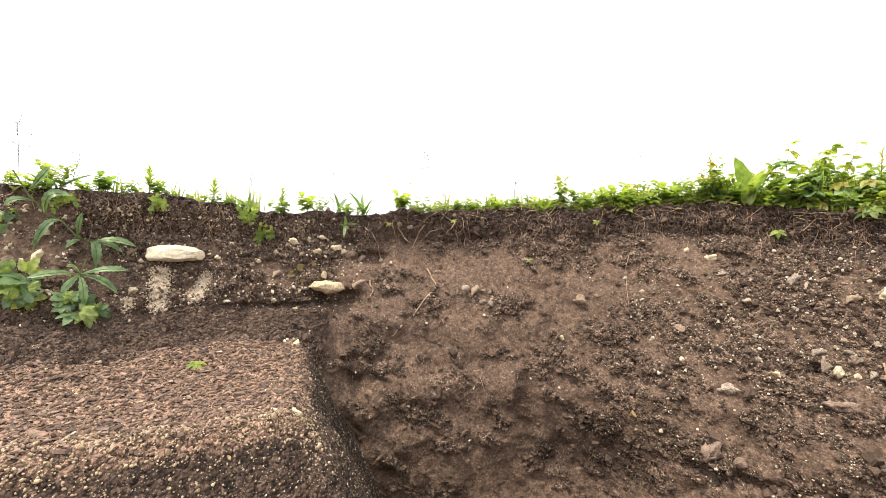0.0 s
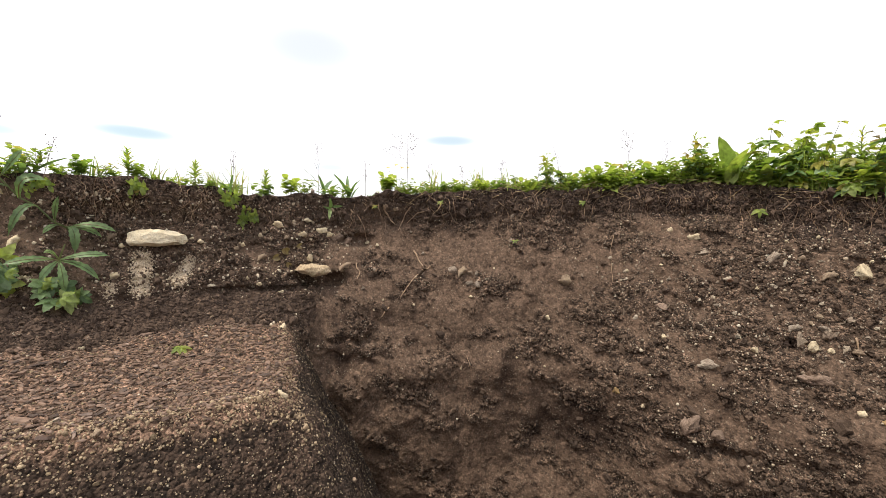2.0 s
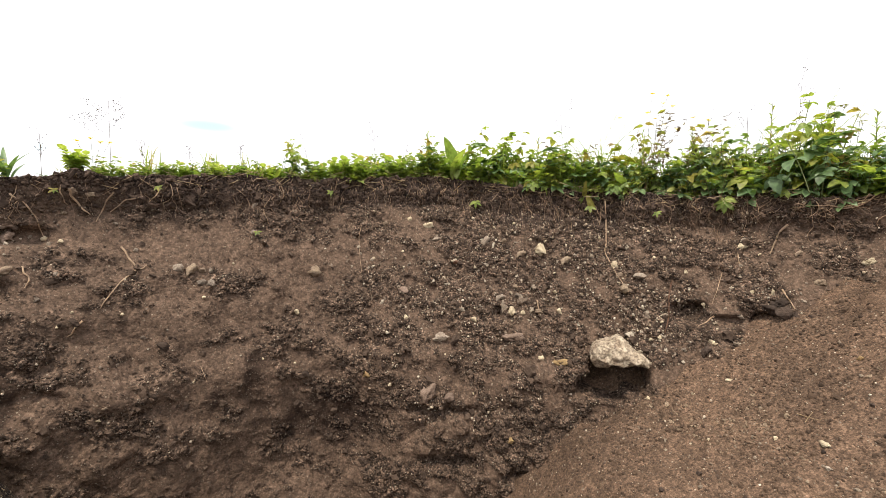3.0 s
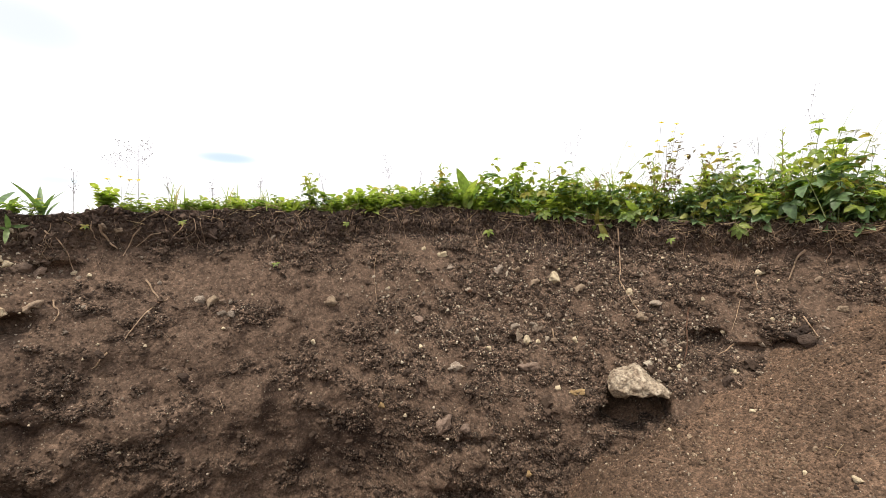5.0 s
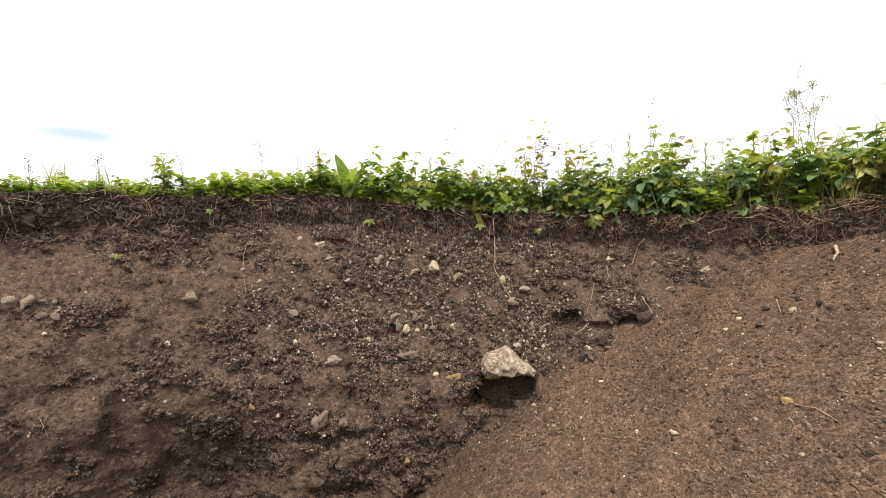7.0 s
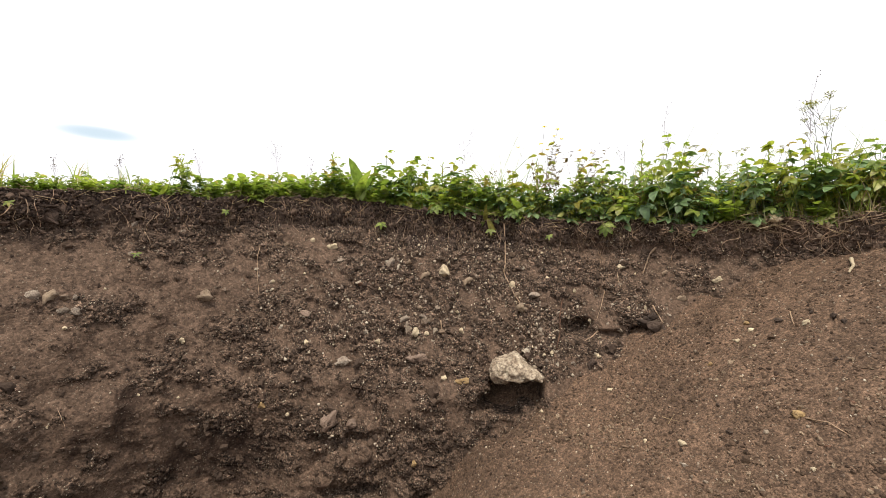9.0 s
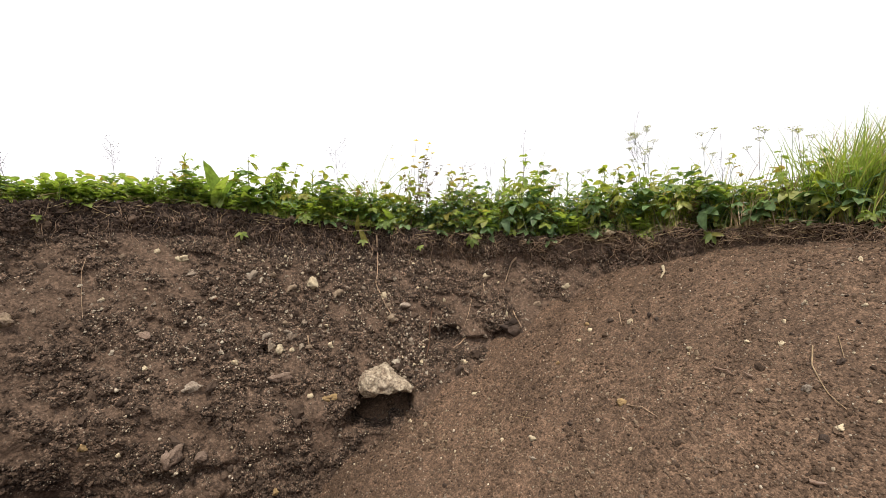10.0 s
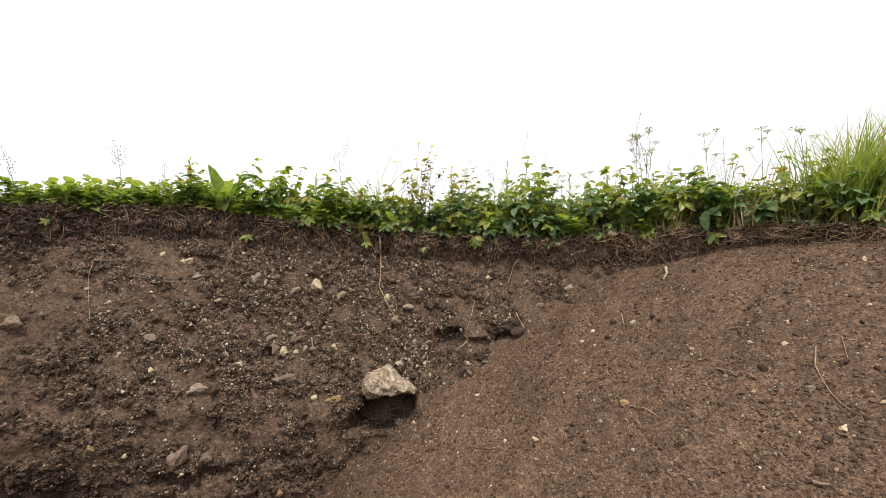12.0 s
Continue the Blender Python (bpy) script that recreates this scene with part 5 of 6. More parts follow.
def seed_stalk(seed, height, wide=0.5, seeds=60):
    """A dry airy stalk with fine branches and tiny brown seeds."""
    q = random.Random(seed)
    ob = new("seed_stalk")
    p = stem_line(height, q.uniform(-0.1, 0.25), q.uniform(0, 6.3), 7)
    gs, gd = Geo(), Geo()
    gs.add(*tube(p, np.linspace(0.0013, 0.0006, 7), 3))
    per = max(2, seeds // 9)
    for _ in range(9):
        t = q.uniform(0.45, 0.98)
        a = np.array([np.interp(t, np.linspace(0, 1, 7), p[:, c]) for c in range(3)])
        yaw, ln = q.uniform(0, 6.3), height * q.uniform(0.15, 0.4) * (1.25 - t * 0.6)
        e = a + np.array([math.cos(yaw) * ln * wide, math.sin(yaw) * ln * wide, ln * 0.7])
        gs.add(*tube([a, a * 0.5 + e * 0.5 - (0, 0, 0.006), e], 0.0005, 3))
        for _ in range(per):
            s = q.uniform(0.35, 1.05)
            v, f = SMALL[q.randrange(6)]
            at = a + (e - a) * s + np.array([q.gauss(0, 0.009), q.gauss(0, 0.009), q.gauss(0, 0.008)])
            gd.add(v * q.uniform(0.0026, 0.0048), f, pose(*at))
    part("stem", gs.mesh("stem", SEED), ob, kind="stuff")
    part("seed_head", gd.mesh("seed_head", SEED), ob, "tiny dark brown seeds", kind="stuff")
    return ob


def flower_stalk(seed, height):
    q = random.Random(seed)
    ob = new("yellow_flower")
    for _ in range(4):
        h = height * q.uniform(0.75, 1.05)
        p = stem_line(h, q.uniform(0.05, 0.3), q.uniform(0, 6.3), 6)
        stem = part("stem", Geo().add(*tube(p, 0.0007, 3)).mesh("stem", STEM), ob)
        g = Geo()
        for k in range(9):
            g.add(*leaflet(0.014, 0.0065, 0.1, 0.1, 0, 4), turned(*p[-1], k * 40, q.uniform(0, 30), 0))
        part("flower_head", g.mesh("flower_head", PETAL), stem, "small bright yellow flower head")
    return ob


def spiky_herb(seed, height):
    """An upright stalk closely set with narrow leaves."""
    q = random.Random(seed)
    ob = new("spiky_herb")
    p = stem_line(height, 0.03, q.uniform(0, 6.3), 6)
    part("stem", Geo().add(*tube(p, np.linspace(0.0025, 0.001, 6), 5)).mesh("stem", STEM), ob)
    me = Geo().add(*leaflet(0.05, 0.011, 0.3, 0.35, 0.04, 7)).mesh("leaf", LEAF_FRESH)
    for k in range(30):
        t = 0.3 + 0.7 * k / 30
        at = [np.interp(t, np.linspace(0, 1, 6), p[:, c]) for c in range(3)]
        part("leaf", me, ob, "", turned(*at, k * 137.5, 35 + 25 * t, 0, 1.15 - 0.7 * t))
    return ob


def dock(seed, size, count, spread=35.0, material=LEAF_FRESH, name="dock_plant", width=0.32):
    """A rosette of long simple leaves."""
    q = random.Random(seed)
    ob = new(name)
    meshes = [Geo().add(*leaflet(size * s, size * s * width, 0.3, d, 0.04, 9, 0.9)).mesh("leaf", material) for s, d in ((1, 0.35), (0.85, 0.2), (0.7, 0.5))]
    for k in range(count):
        part("leaf", q.choice(meshes), ob, "", turned(q.gauss(0, 0.008), q.gauss(0, 0.008), -0.006, k * 360 / count + q.uniform(-25, 25), q.uniform(90 - spread * 1.6, 90 - spread * 0.3), q.uniform(-20, 20), q.uniform(0.8, 1.1)))
    return ob


def put(ob, m, label, category, group):
    ob.matrix_world = m
    return tagged(ob, label, category, group)


def sow(protos, spots):
    """Copies of the first plants along the edge: the first spot of each takes the original."""
    used = set()
    for az, back, s in spots:
        k = R.randrange(len(protos))
        m = edge_frame(az, back, -0.005 * (back < 0.03), R.uniform(-40, 40), s)
        if k in used:
            copy_thing(protos[k], m @ Matrix.Scale(1 / protos[k].scale[0], 4))
        else:
            protos[k].matrix_basis = m
            used.add(k)
    for k, ob in enumerate(protos):
        if k not in used:
            ob.matrix_world = edge_frame(R.uniform(10, 40), 0.3)


g = Geo()
for _ in range(4200):
    az, out = R.uniform(-50, 64), R.uniform(0.18, 0.9)
    top = (0.04 + (0.075 if az < 36 else 0.13) * float(step(np.array([az]), -20, 8)[0])) * R.random() ** 0.7 + 0.01
    r = 2.02 + out
    s = R.uniform(0.02, 0.05)
    g.add(*leaflet(s, s * R.uniform(0.35, 0.6), 0.25, 0.3, 0.06, 5), turned(r * math.sin(radians(az)), r * math.cos(radians(az)), float(turf_z(np.array([az]))[0]) + EYE + top, R.uniform(0, 360), R.uniform(-50, 60), R.uniform(-30, 30)))
for _ in range(2600):
    az, out, s = R.uniform(-6, 64), R.uniform(0.1, 0.45), R.uniform(0.02, 0.05)
    r = 2.02 + out
    g.add(*leaflet(s, s * R.uniform(0.35, 0.6), 0.25, 0.3, 0.06, 5), turned(r * math.sin(radians(az)), r * math.cos(radians(az)), float(turf_z(np.array([az]))[0]) + EYE + R.uniform(0, 0.08), R.uniform(0, 360), R.uniform(-60, 80), R.uniform(-30, 30)))
for _ in range(2600):
    az, out = R.uniform(-50, 64), R.uniform(0.05, 0.9)
    r = 2.02 + out
    g.add(*blade(R.uniform(0.04, 0.16) if az > -12 else R.uniform(0.025, 0.07), 0.0028, R.uniform(0.2, 1.2), 4), turned(r * math.sin(radians(az)), r * math.cos(radians(az)), float(turf_z(np.array([az]))[0]) + EYE - 0.01, R.uniform(0, 360)))
tagged(new("meadow_growth", g.mesh("meadow_growth", leaf_material("meadow_leaf", (0.06, 0.1, 0.03), (0.15, 0.21, 0.06), (0.3, 0.26, 0.1), 0.15, 0.45, True))), "dense wild herbs and grass growing behind the turf edge", kind="stuff")

# tall leafy herbs above the middle and the heap
TALL = [tagged(leafy_herb(s, h, n, 4, low=0.46, old=0.17), "dense green herb with toothed compound leaves on the turf", "herb", "leafy herbs on the turf edge")
        for s, h, n in ((1, 0.27, 6), (2, 0.24, 6), (3, 0.3, 5), (4, 0.22, 6), (5, 0.25, 7), (6, 0.31, 5))]
spots = []
for az in np.arange(1.0, 35.0, 1.9):
    for back in (0.02, 0.15):
        if back < 0.1 and R.random() < 0.3:
            continue
        spots.append((az + R.uniform(-0.6, 0.6), back + R.uniform(-0.02, 0.03), R.uniform(0.6, 1.1) * (0.62 + 0.4 * float(step(np.array([az]), 3, 20)[0])) * (1 - 0.15 * float(step(np.array([az]), 21, 26)[0]))))
for az in np.arange(35.0, 62.0, 1.9):
    for back in (0.06, 0.18):
        spots.append((az + R.uniform(-0.8, 0.8), back + R.uniform(-0.03, 0.05) + 0.1 * (az > 51), R.uniform(0.55, 0.9) + 0.2 * (az < 44) - 0.15 * (45 < az < 49)))
for az in (14.5, 15.8, 17.0, 18.3, 19.6, *np.arange(21.0, 34.0, 1.2)):  # a thicker stand
    spots.append((az + R.uniform(-0.5, 0.5), R.uniform(0.12, 0.3), R.uniform(0.75, 0.98)))
sow(TALL, spots)

MIDDLE = [tagged(leafy_herb(s, h, n, 4, FRESH + LEAVES[2:4], FRESH, old=0.04, spread=0.03), "fresh green herb of middling height on the turf", "herb", "middling herbs on the turf edge")
          for s, h, n in ((11, 0.19, 6), (12, 0.22, 5), (13, 0.17, 7), (14, 0.25, 5))]
spots = []
for az in np.arange(-19.0, 2.5, 1.5):
    for back in (0.03, 0.12, 0.24):
        spots.append((az + R.uniform(-0.6, 0.6), back + R.uniform(-0.02, 0.03), R.uniform(0.6, 1.05) * (0.55 + 0.45 * float(step(np.array([az]), -20, -8)[0]))))
for az in np.arange(-45.0, -19.0, 3.2):
    spots.append((az + R.uniform(-1.3, 1.3), R.uniform(0.03, 0.2), R.uniform(0.3, 0.5) + 0.25 * (az > -36)))
sow(MIDDLE, spots)

LOW = [tagged(small_herb(s, h, n, l), "low bright green herb tuft along the turf edge", "herb", "low herbs on the turf edge")
       for s, h, n, l in ((21, 0.085, 9, 0.028), (22, 0.105, 8, 0.034), (24, 0.125, 7, 0.036))]
LOW += [tagged(small_herb(s, h, n, l, "low_herb", LEAF_FRESH, 0.82), "low herb with broad bright green leaves along the turf edge", "herb", "low herbs on the turf edge")
        for s, h, n, l in ((26, 0.085, 7, 0.036), (27, 0.105, 6, 0.042), (28, 0.07, 8, 0.032))]
spots = []
for az in np.arange(-55.5, 6.0, 0.9):
    for back in (0.012, 0.07):
        spots.append((az + R.uniform(-0.5, 0.5), back + R.uniform(-0.012, 0.03), R.uniform(0.35, 0.8) * (0.75 + 0.6 * float(step(np.array([az]), -44, -26)[0])) * (1.35 if -55 < az < -50 else 1)))
for az in np.arange(-92.0, -72.0, 1.15):
    spots.append((az + R.uniform(-0.5, 0.5), R.uniform(0.0, 0.08), R.uniform(0.4, 0.8)))
for az in (-69.4, -66.5, -64.8, -62.0, -60.4):
    spots.append((az, R.uniform(0.0, 0.05), R.uniform(0.6, 0.9)))
for _ in range(44):
    spots.append((R.choice((R.uniform(3, 60), R.uniform(36, 60))), R.uniform(0.0, 0.12), R.uniform(0.45, 0.95)))
for _ in range(14):
    spots.append((R.uniform(-8, 44), R.uniform(0.08, 0.25), R.uniform(0.8, 1.15)))
sow(LOW, spots)

SHORT_GRASS = [tagged(grass_tuft(s, h, 16, 0.012, 0.9), "short green grass tuft on the turf edge", "grass", "grass tufts on the turf edge") for s, h in ((31, 0.08), (32, 0.12), (33, 0.07))]
spots = [(R.uniform(-92, 60), R.uniform(0.0, 0.15), R.uniform(0.7, 1.3)) for _ in range(75)] + [(R.uniform(-58, -15), R.uniform(0.0, 0.1), R.uniform(0.35, 0.6)) for _ in range(16)]
sow(SHORT_GRASS, [q for q in spots if not -71 < q[0] < -60])

MEADOW_GRASS = [tagged(grass_tuft(s, h, 24, 0.025, 1.1, 0.0026), "thin meadow grass with dry blades", "grass", "meadow grass behind the edge") for s, h in ((35, 0.2), (36, 0.26), (37, 0.17))]
sow(MEADOW_GRASS, [(R.uniform(33, 62), R.uniform(0.06, 0.35), R.uniform(0.7, 1.1)) for _ in range(40)] + [(R.gauss(3.5, 0.7), R.uniform(0.05, 0.2), R.uniform(1.3, 1.7)) for _ in range(4)] + [(R.uniform(8, 33), R.uniform(0.1, 0.35), R.uniform(0.9, 1.6)) for _ in range(22)] + [(R.uniform(-10, 50), R.uniform(0.0, 0.12), R.uniform(0.6, 1.1)) for _ in range(16)] + [(R.uniform(18, 50), R.uniform(0.1, 0.3), R.uniform(0.9, 1.3)) for _ in range(22)] + [(R.uniform(33, 55), R.uniform(0.08, 0.35), R.uniform(0.9, 1.35)) for _ in range(34)])

TALL_GRASS = [tagged(grass_tuft(s, h, 280, 0.055, 0.8, 0.0042, "tall_grass", GRASS, 0.6), "tall arching green grass clump on the turf", "grass", "tall grass clumps") for s, h in ((41, 0.37), (42, 0.34))]
sow(TALL_GRASS, [(53.2, 0.14, 0.8), (54.3, 0.09, 0.95), (55.2, 0.16, 1.0), (56.2, 0.08, 1.0), (57.4, 0.15, 0.9), (58.8, 0.1, 1.0), (60.4, 0.16, 1.0), (62.0, 0.1, 1.0)])
SLENDER = [tagged(grass_tuft(s, h, 6, 0.008, 0.8, 0.0038, "slender_grass", GRASS, 0.5), "slender upright grass with a few long blades", "grass", "slender grasses") for s, h in ((47, 0.36), (48, 0.32))]
sow(SLENDER, [(45.4, 0.08, 1.3), (45.9, 0.1, 1.2), (44.6, 0.1, 1.05), (8.6, 0.06, 1.1), (7.9, 0.08, 1.0), (37.5, 0.06, 1.05), (38.3, 0.08, 0.95), (36.8, 0.1, 0.9), (39.0, 0.06, 0.85), (52.4, 0.06, 1.0), (53.0, 0.1, 0.95), (41.6, 0.08, 1.05), (41.2, 0.12, 0.9), (48.0, 0.06, 0.95), (47.5, 0.1, 0.85), (50.3, 0.06, 0.9), (36.0, 0.12, 0.9), (33.0, 0.15, 0.85), (26.0, 0.2, 0.85), (44.8, 0.15, 0.8), (51.6, 0.1, 0.75), (39.2, 0.1, 0.75)])

DRY = [tagged(grass_tuft(s, h, 15, 0.018, 0.75, 0.0026, "straw_clump", STRAW), "upright clump of dry straw stalks on the turf", "dry grass", "straw clumps") for s, h in ((45, 0.16), (46, 0.13))]
sow(DRY, [(46.4, -0.01, 1.1), (47.0, 0.0, 1.25), (47.6, -0.01, 1.15), (48.2, 0.01, 1.0), (54.4, 0.0, 0.9), (55.2, 0.02, 0.95), (56.0, 0.0, 0.85), (51.0, 0.02, 0.7), (39.0, 0.02, 0.7), (42.0, 0.03, 0.6), (58.5, 0.0, 0.8)])

for n, (az, back, h) in enumerate(((37.8, 0.08, 0.5), (37.2, 0.1, 0.47), (38.4, 0.05, 0.47), (36.6, 0.06, 0.4), (51.8, 0.12, 0.38), (43.7, 0.12, 0.44), (48.2, 0.1, 0.41), (50.7, 0.15, 0.4), (27.0, 0.2, 0.35), (30.3, 0.2, 0.34), (25.4, 0.1, 0.37), (46.0, 0.2, 0.33), (33.5, 0.25, 0.32))):
    put(umbel_plant(60 + n, h * 0.9), edge_frame(az, back), "slender stalk with flat greenish flower umbels", "wild flower", "umbel plants")
for n, (az, back, h, wide, seeds) in enumerate(((-52.4, 0.15, 0.31, 1.25, 150), (-24.5, 0.2, 0.28, 0.45, 50), (-40.7, 0.08, 0.13, 0.25, 30), (-49.6, 0.06, 0.15, 0.3, 25), (-21.6, 0.12, 0.2, 0.3, 20),
                                                  (-63.0, 0.25, 0.26, 0.3, 16), (-32.5, 0.2, 0.2, 0.3, 20), (-0.8, 0.1, 0.36, 0.5, 60), (15.5, 0.25, 0.38, 0.6, 45), (22.8, 0.25, 0.47, 0.3, 45), (19.0, 0.3, 0.39, 0.6, 50), (11.0, 0.3, 0.36, 0.5, 40),
                                                  (-91.3, 0.1, 0.22, 0.2, 10), (-88.0, 0.2, 0.14, 0.2, 10), (-72.5, 0.15, 0.17, 0.3, 24), (-36.0, 0.2, 0.17, 0.3, 20), (-45.5, 0.1, 0.12, 0.3, 16), (35.9, 0.1, 0.52, 0.25, 70), (45.0, 0.25, 0.44, 0.3, 40), (-57.5, 0.2, 0.18, 0.25, 14))):
    put(seed_stalk(80 + n, h, wide, seeds), edge_frame(az, back), "dry airy stalk with tiny dark seed heads", "dry stalk", "dry seed stalks")
for n, (az, back, h) in enumerate(((8.4, 0.16, 0.42), (9.2, 0.2, 0.37), (13.4, 0.18, 0.37), (-53.8, 0.1, 0.16))):
    put(flower_stalk(110 + n, h), edge_frame(az, back), "thin stalks with small yellow flowers", "wild flower", "yellow flowers")
for n, (az, back, h) in enumerate(((20.4, 0.12, 0.37), (-18.1, 0.06, 0.2), (-34.9, 0.06, 0.14), (-82.0, 0.05, 0.1), (-69.3, 0.02, 0.1), (21.6, 0.18, 0.25), (-76.3, 0.03, 0.09), (8.4, 0.1, 0.27), (28.4, 0.1, 0.3), (33.0, 0.14, 0.3), (13.6, 0.12, 0.29), (-4.2, 0.08, 0.22), (42.0, 0.1, 0.27))):
    put(spiky_herb(120 + n, h), edge_frame(az, back), "upright herb closely set with narrow leaves", "herb", "upright herbs")
for n, (az, back, size, count, spread) in enumerate(((-62.6, 0.02, 0.14, 9, 34), (-59.9, 0.03, 0.14, 8, 30), (-14.9, 0.0, 0.22, 4, 14), (-12.0, 0.0, 0.17, 4, 35), (-72.9, 0.0, 0.1, 7, 45), (-57.0, 0.06, 0.05, 5, 40), (-37.0, 0.02, 0.07, 5, 50),
                                                       (-89.2, 0.02, 0.12, 5, 40), (6.0, 0.04, 0.14, 5, 45), (-34.0, 0.03, 0.06, 5, 50))):
    put(dock(130 + n, size, count, spread, THISTLE if az < -50 else LEAF_FRESH, "dock_plant", 0.13 if az < -50 else 0.32), edge_frame(az, back), "rosette of long plain green leaves on the turf edge", "herb", "broad-leaved rosettes")
for n, (az, back, h) in enumerate(((9.2, 0.06, 0.33), (16.8, 0.08, 0.32), (-6.9, 0.05, 0.28), (40.5, 0.06, 0.31), (47.3, 0.1, 0.24), (52.4, 0.05, 0.25), (12.0, 0.03, 0.28), (5.2, 0.1, 0.3), (21.0, 0.05, 0.25), (24.6, 0.08, 0.33), (31.0, 0.06, 0.3), (37.6, 0.03, 0.31), (35.0, 0.08, 0.28), (56.0, 0.03, 0.2), (-1.8, 0.08, 0.25), (44.0, 0.05, 0.27))):
    put(leafy_herb(150 + n, h, 3, 3, OLD + FRESH, OLD, "yellowing_herb", 0.6, 0.02), edge_frame(az, back), "yellowing herb with curled compound leaves", "herb", "yellowing herbs")
for n, (az, back, h) in enumerate(((49.8, 0.02, 0.17), (51.6, 0.0, 0.2), (53.4, 0.01, 0.18), (55.0, 0.0, 0.16), (56.4, 0.01, 0.19), (45.0, 0.01, 0.17))):
    put(leafy_herb(190 + n, h, 4, 3, LEAVES, FRESH, "broad_leaf_herb", 0.12, 0.03), edge_frame(az, back), "low herb with broad compound leaves before tall grass", "herb", "broad-leaved herbs before the grass")
for n, (az, back, h) in enumerate(((-0.6, 0.05, 0.24), (14.3, 0.12, 0.24), (5.0, 0.03, 0.08), (13.0, 0.03, 0.09), (8.2, 0.06, 0.33), (26.8, 0.04, 0.2), (10.6, 0.1, 0.31), (34.0, 0.03, 0.18), (41.0, 0.02, 0.16), (49.0, 0.02, 0.16), (19.4, 0.03, 0.2))):
    put(small_herb(170 + n, h, 5, 0.026, "withered_herb", WITHERED, 0.4), edge_frame(az, back), "withered brown herb with shrivelled leaves", "dead herb", "withered herbs")


# herbs that lean out over the edge and hide the foot of the taller ones
LEANING = [tagged(leafy_herb(s, h, n, 4, LEAVES + FRESH[:1], FRESH, "leaning_herb", 0.08, 0.02, 0.2), "green herb leaning out over the turf edge", "herb", "leaning herbs on the turf edge")
           for s, h, n in ((251, 0.11, 3), (252, 0.13, 2), (253, 0.09, 3))]
spots = [(az + R.uniform(-0.7, 0.7), R.uniform(0.02, 0.05), R.uniform(0.5, 0.9)) for az in np.arange(-9.0, 35.0, 2.4)] + [(az + R.uniform(-1, 1), R.uniform(0.0, 0.05), R.uniform(0.45, 0.7)) for az in np.arange(38.0, 60.0, 6.0)]
for n, (az, back, s) in enumerate(spots):
    m = edge_frame(az, back, 0.0, R.uniform(-30, 30), s) @ pose(0, 0, 0, R.uniform(6, 30), 0, 0)
    if n < len(LEANING):
        LEANING[n].matrix_basis = m
    else:
        k = R.randrange(len(LEANING))
        copy_thing(LEANING[k], m @ Matrix.Scale(1 / LEANING[k].scale[0], 4))


# ---------------------------------------------------------------- plants that hang on the bank
def hanging(ob, az, z, out, yaw, tilt, roll, label, category, group=""):
    ob.matrix_world = wall_frame(az, z, out) @ pose(0, 0, 0, 0, 0, yaw) @ pose(0, 0, 0, tilt, 0, 0) @ pose(0, 0, 0, 0, roll, 0)
    return tagged(ob, label, category, group)


def star_herb(size, seed, fingers=5, pool=LEAF_FRESH):
    q = random.Random(seed)
    ob = new("star_leaf_herb")
    part("stem", Geo().add(*tube([(0, 0.02, -0.02), (0, 0.0, 0.0), (0, -0.012, 0.008)], 0.0012, 4)).mesh("stem", STEM), ob)
    me = Geo().add(*leaflet(size, size * 0.45, 0.25, 0.25, 0.06, 8)).mesh("leaf", pool)
    for k in range(fingers):
        part("leaf", me, ob, "", turned(0, -0.012, 0.008, 180 + (k - (fingers - 1) / 2) * 300 / fingers, q.uniform(-25, 15), q.uniform(-15, 15), q.uniform(0.8, 1.1)))
    return ob


for n, (az, z, size, k) in enumerate(((16.4, 0.115, 0.055, 7), (9.6, 0.07, 0.022, 5), (-56.8, 0.13, 0.016, 5), (-48.6, 0.155, 0.018, 5), (43.8, 0.1, 0.04, 6), (-39.0, -0.01, 0.018, 4), (-12.2, 0.125, 0.03, 5), (-30.5, 0.17, 0.02, 5), (2.2, 0.1, 0.03, 5))):
    hanging(star_herb(size, 200 + n, k), az, z, 0.012, 0, 55, 0, "small green herb sprouting from the soil bank", "herb", "sprouts in the bank")
for n, (az, z, size, count) in enumerate(((1.4, 0.15, 0.13, 5), (-61.8, 0.105, 0.055, 4))):
    hanging(dock(220 + n, size, count, 60, LEAF_FRESH if az > -20 else THISTLE, "drooping_rosette", 0.25), az, z, 0.01, 0, 100, 0, "drooping rosette of long leaves over the turf edge", "herb")


def ribbon_leaf(a, b, c, width, n=15):
    """A lobed blade along a bent line from a by b to c, its face turned out from the bank; x along the bank, y into it, z up."""
    t = np.linspace(0, 1, n)[:, None]
    a, b, c = (np.array(p, float) for p in (a, b, c))
    p = a * (1 - t) ** 2 + 2 * b * t * (1 - t) + c * t * t
    way = np.gradient(p, axis=0)
    way /= np.linalg.norm(way, axis=1)[:, None]
    side = np.cross(way, np.array([0.0, -0.8, 0.6]))
    side /= np.linalg.norm(side, axis=1)[:, None]
    t = t[:, 0]
    w = width / 2 * (0.25 + 0.9 * np.sin(np.pi * np.clip(t, 0, 1) ** 1.25)) * (1 - 0.22 * (np.arange(n) % 2)) * np.clip((1 - t) * 6, 0, 1)
    up = np.cross(side, way) * (0.25 * w)[:, None]
    v = np.concatenate([p - side * w[:, None] + up, p, p + side * w[:, None] + up])
    return v, [(i, i + n, i + n + 1, i + 1) for i in range(n - 1)] + [(i + n, i + 2 * n, i + 2 * n + 1, i + n + 1) for i in range(n - 1)]


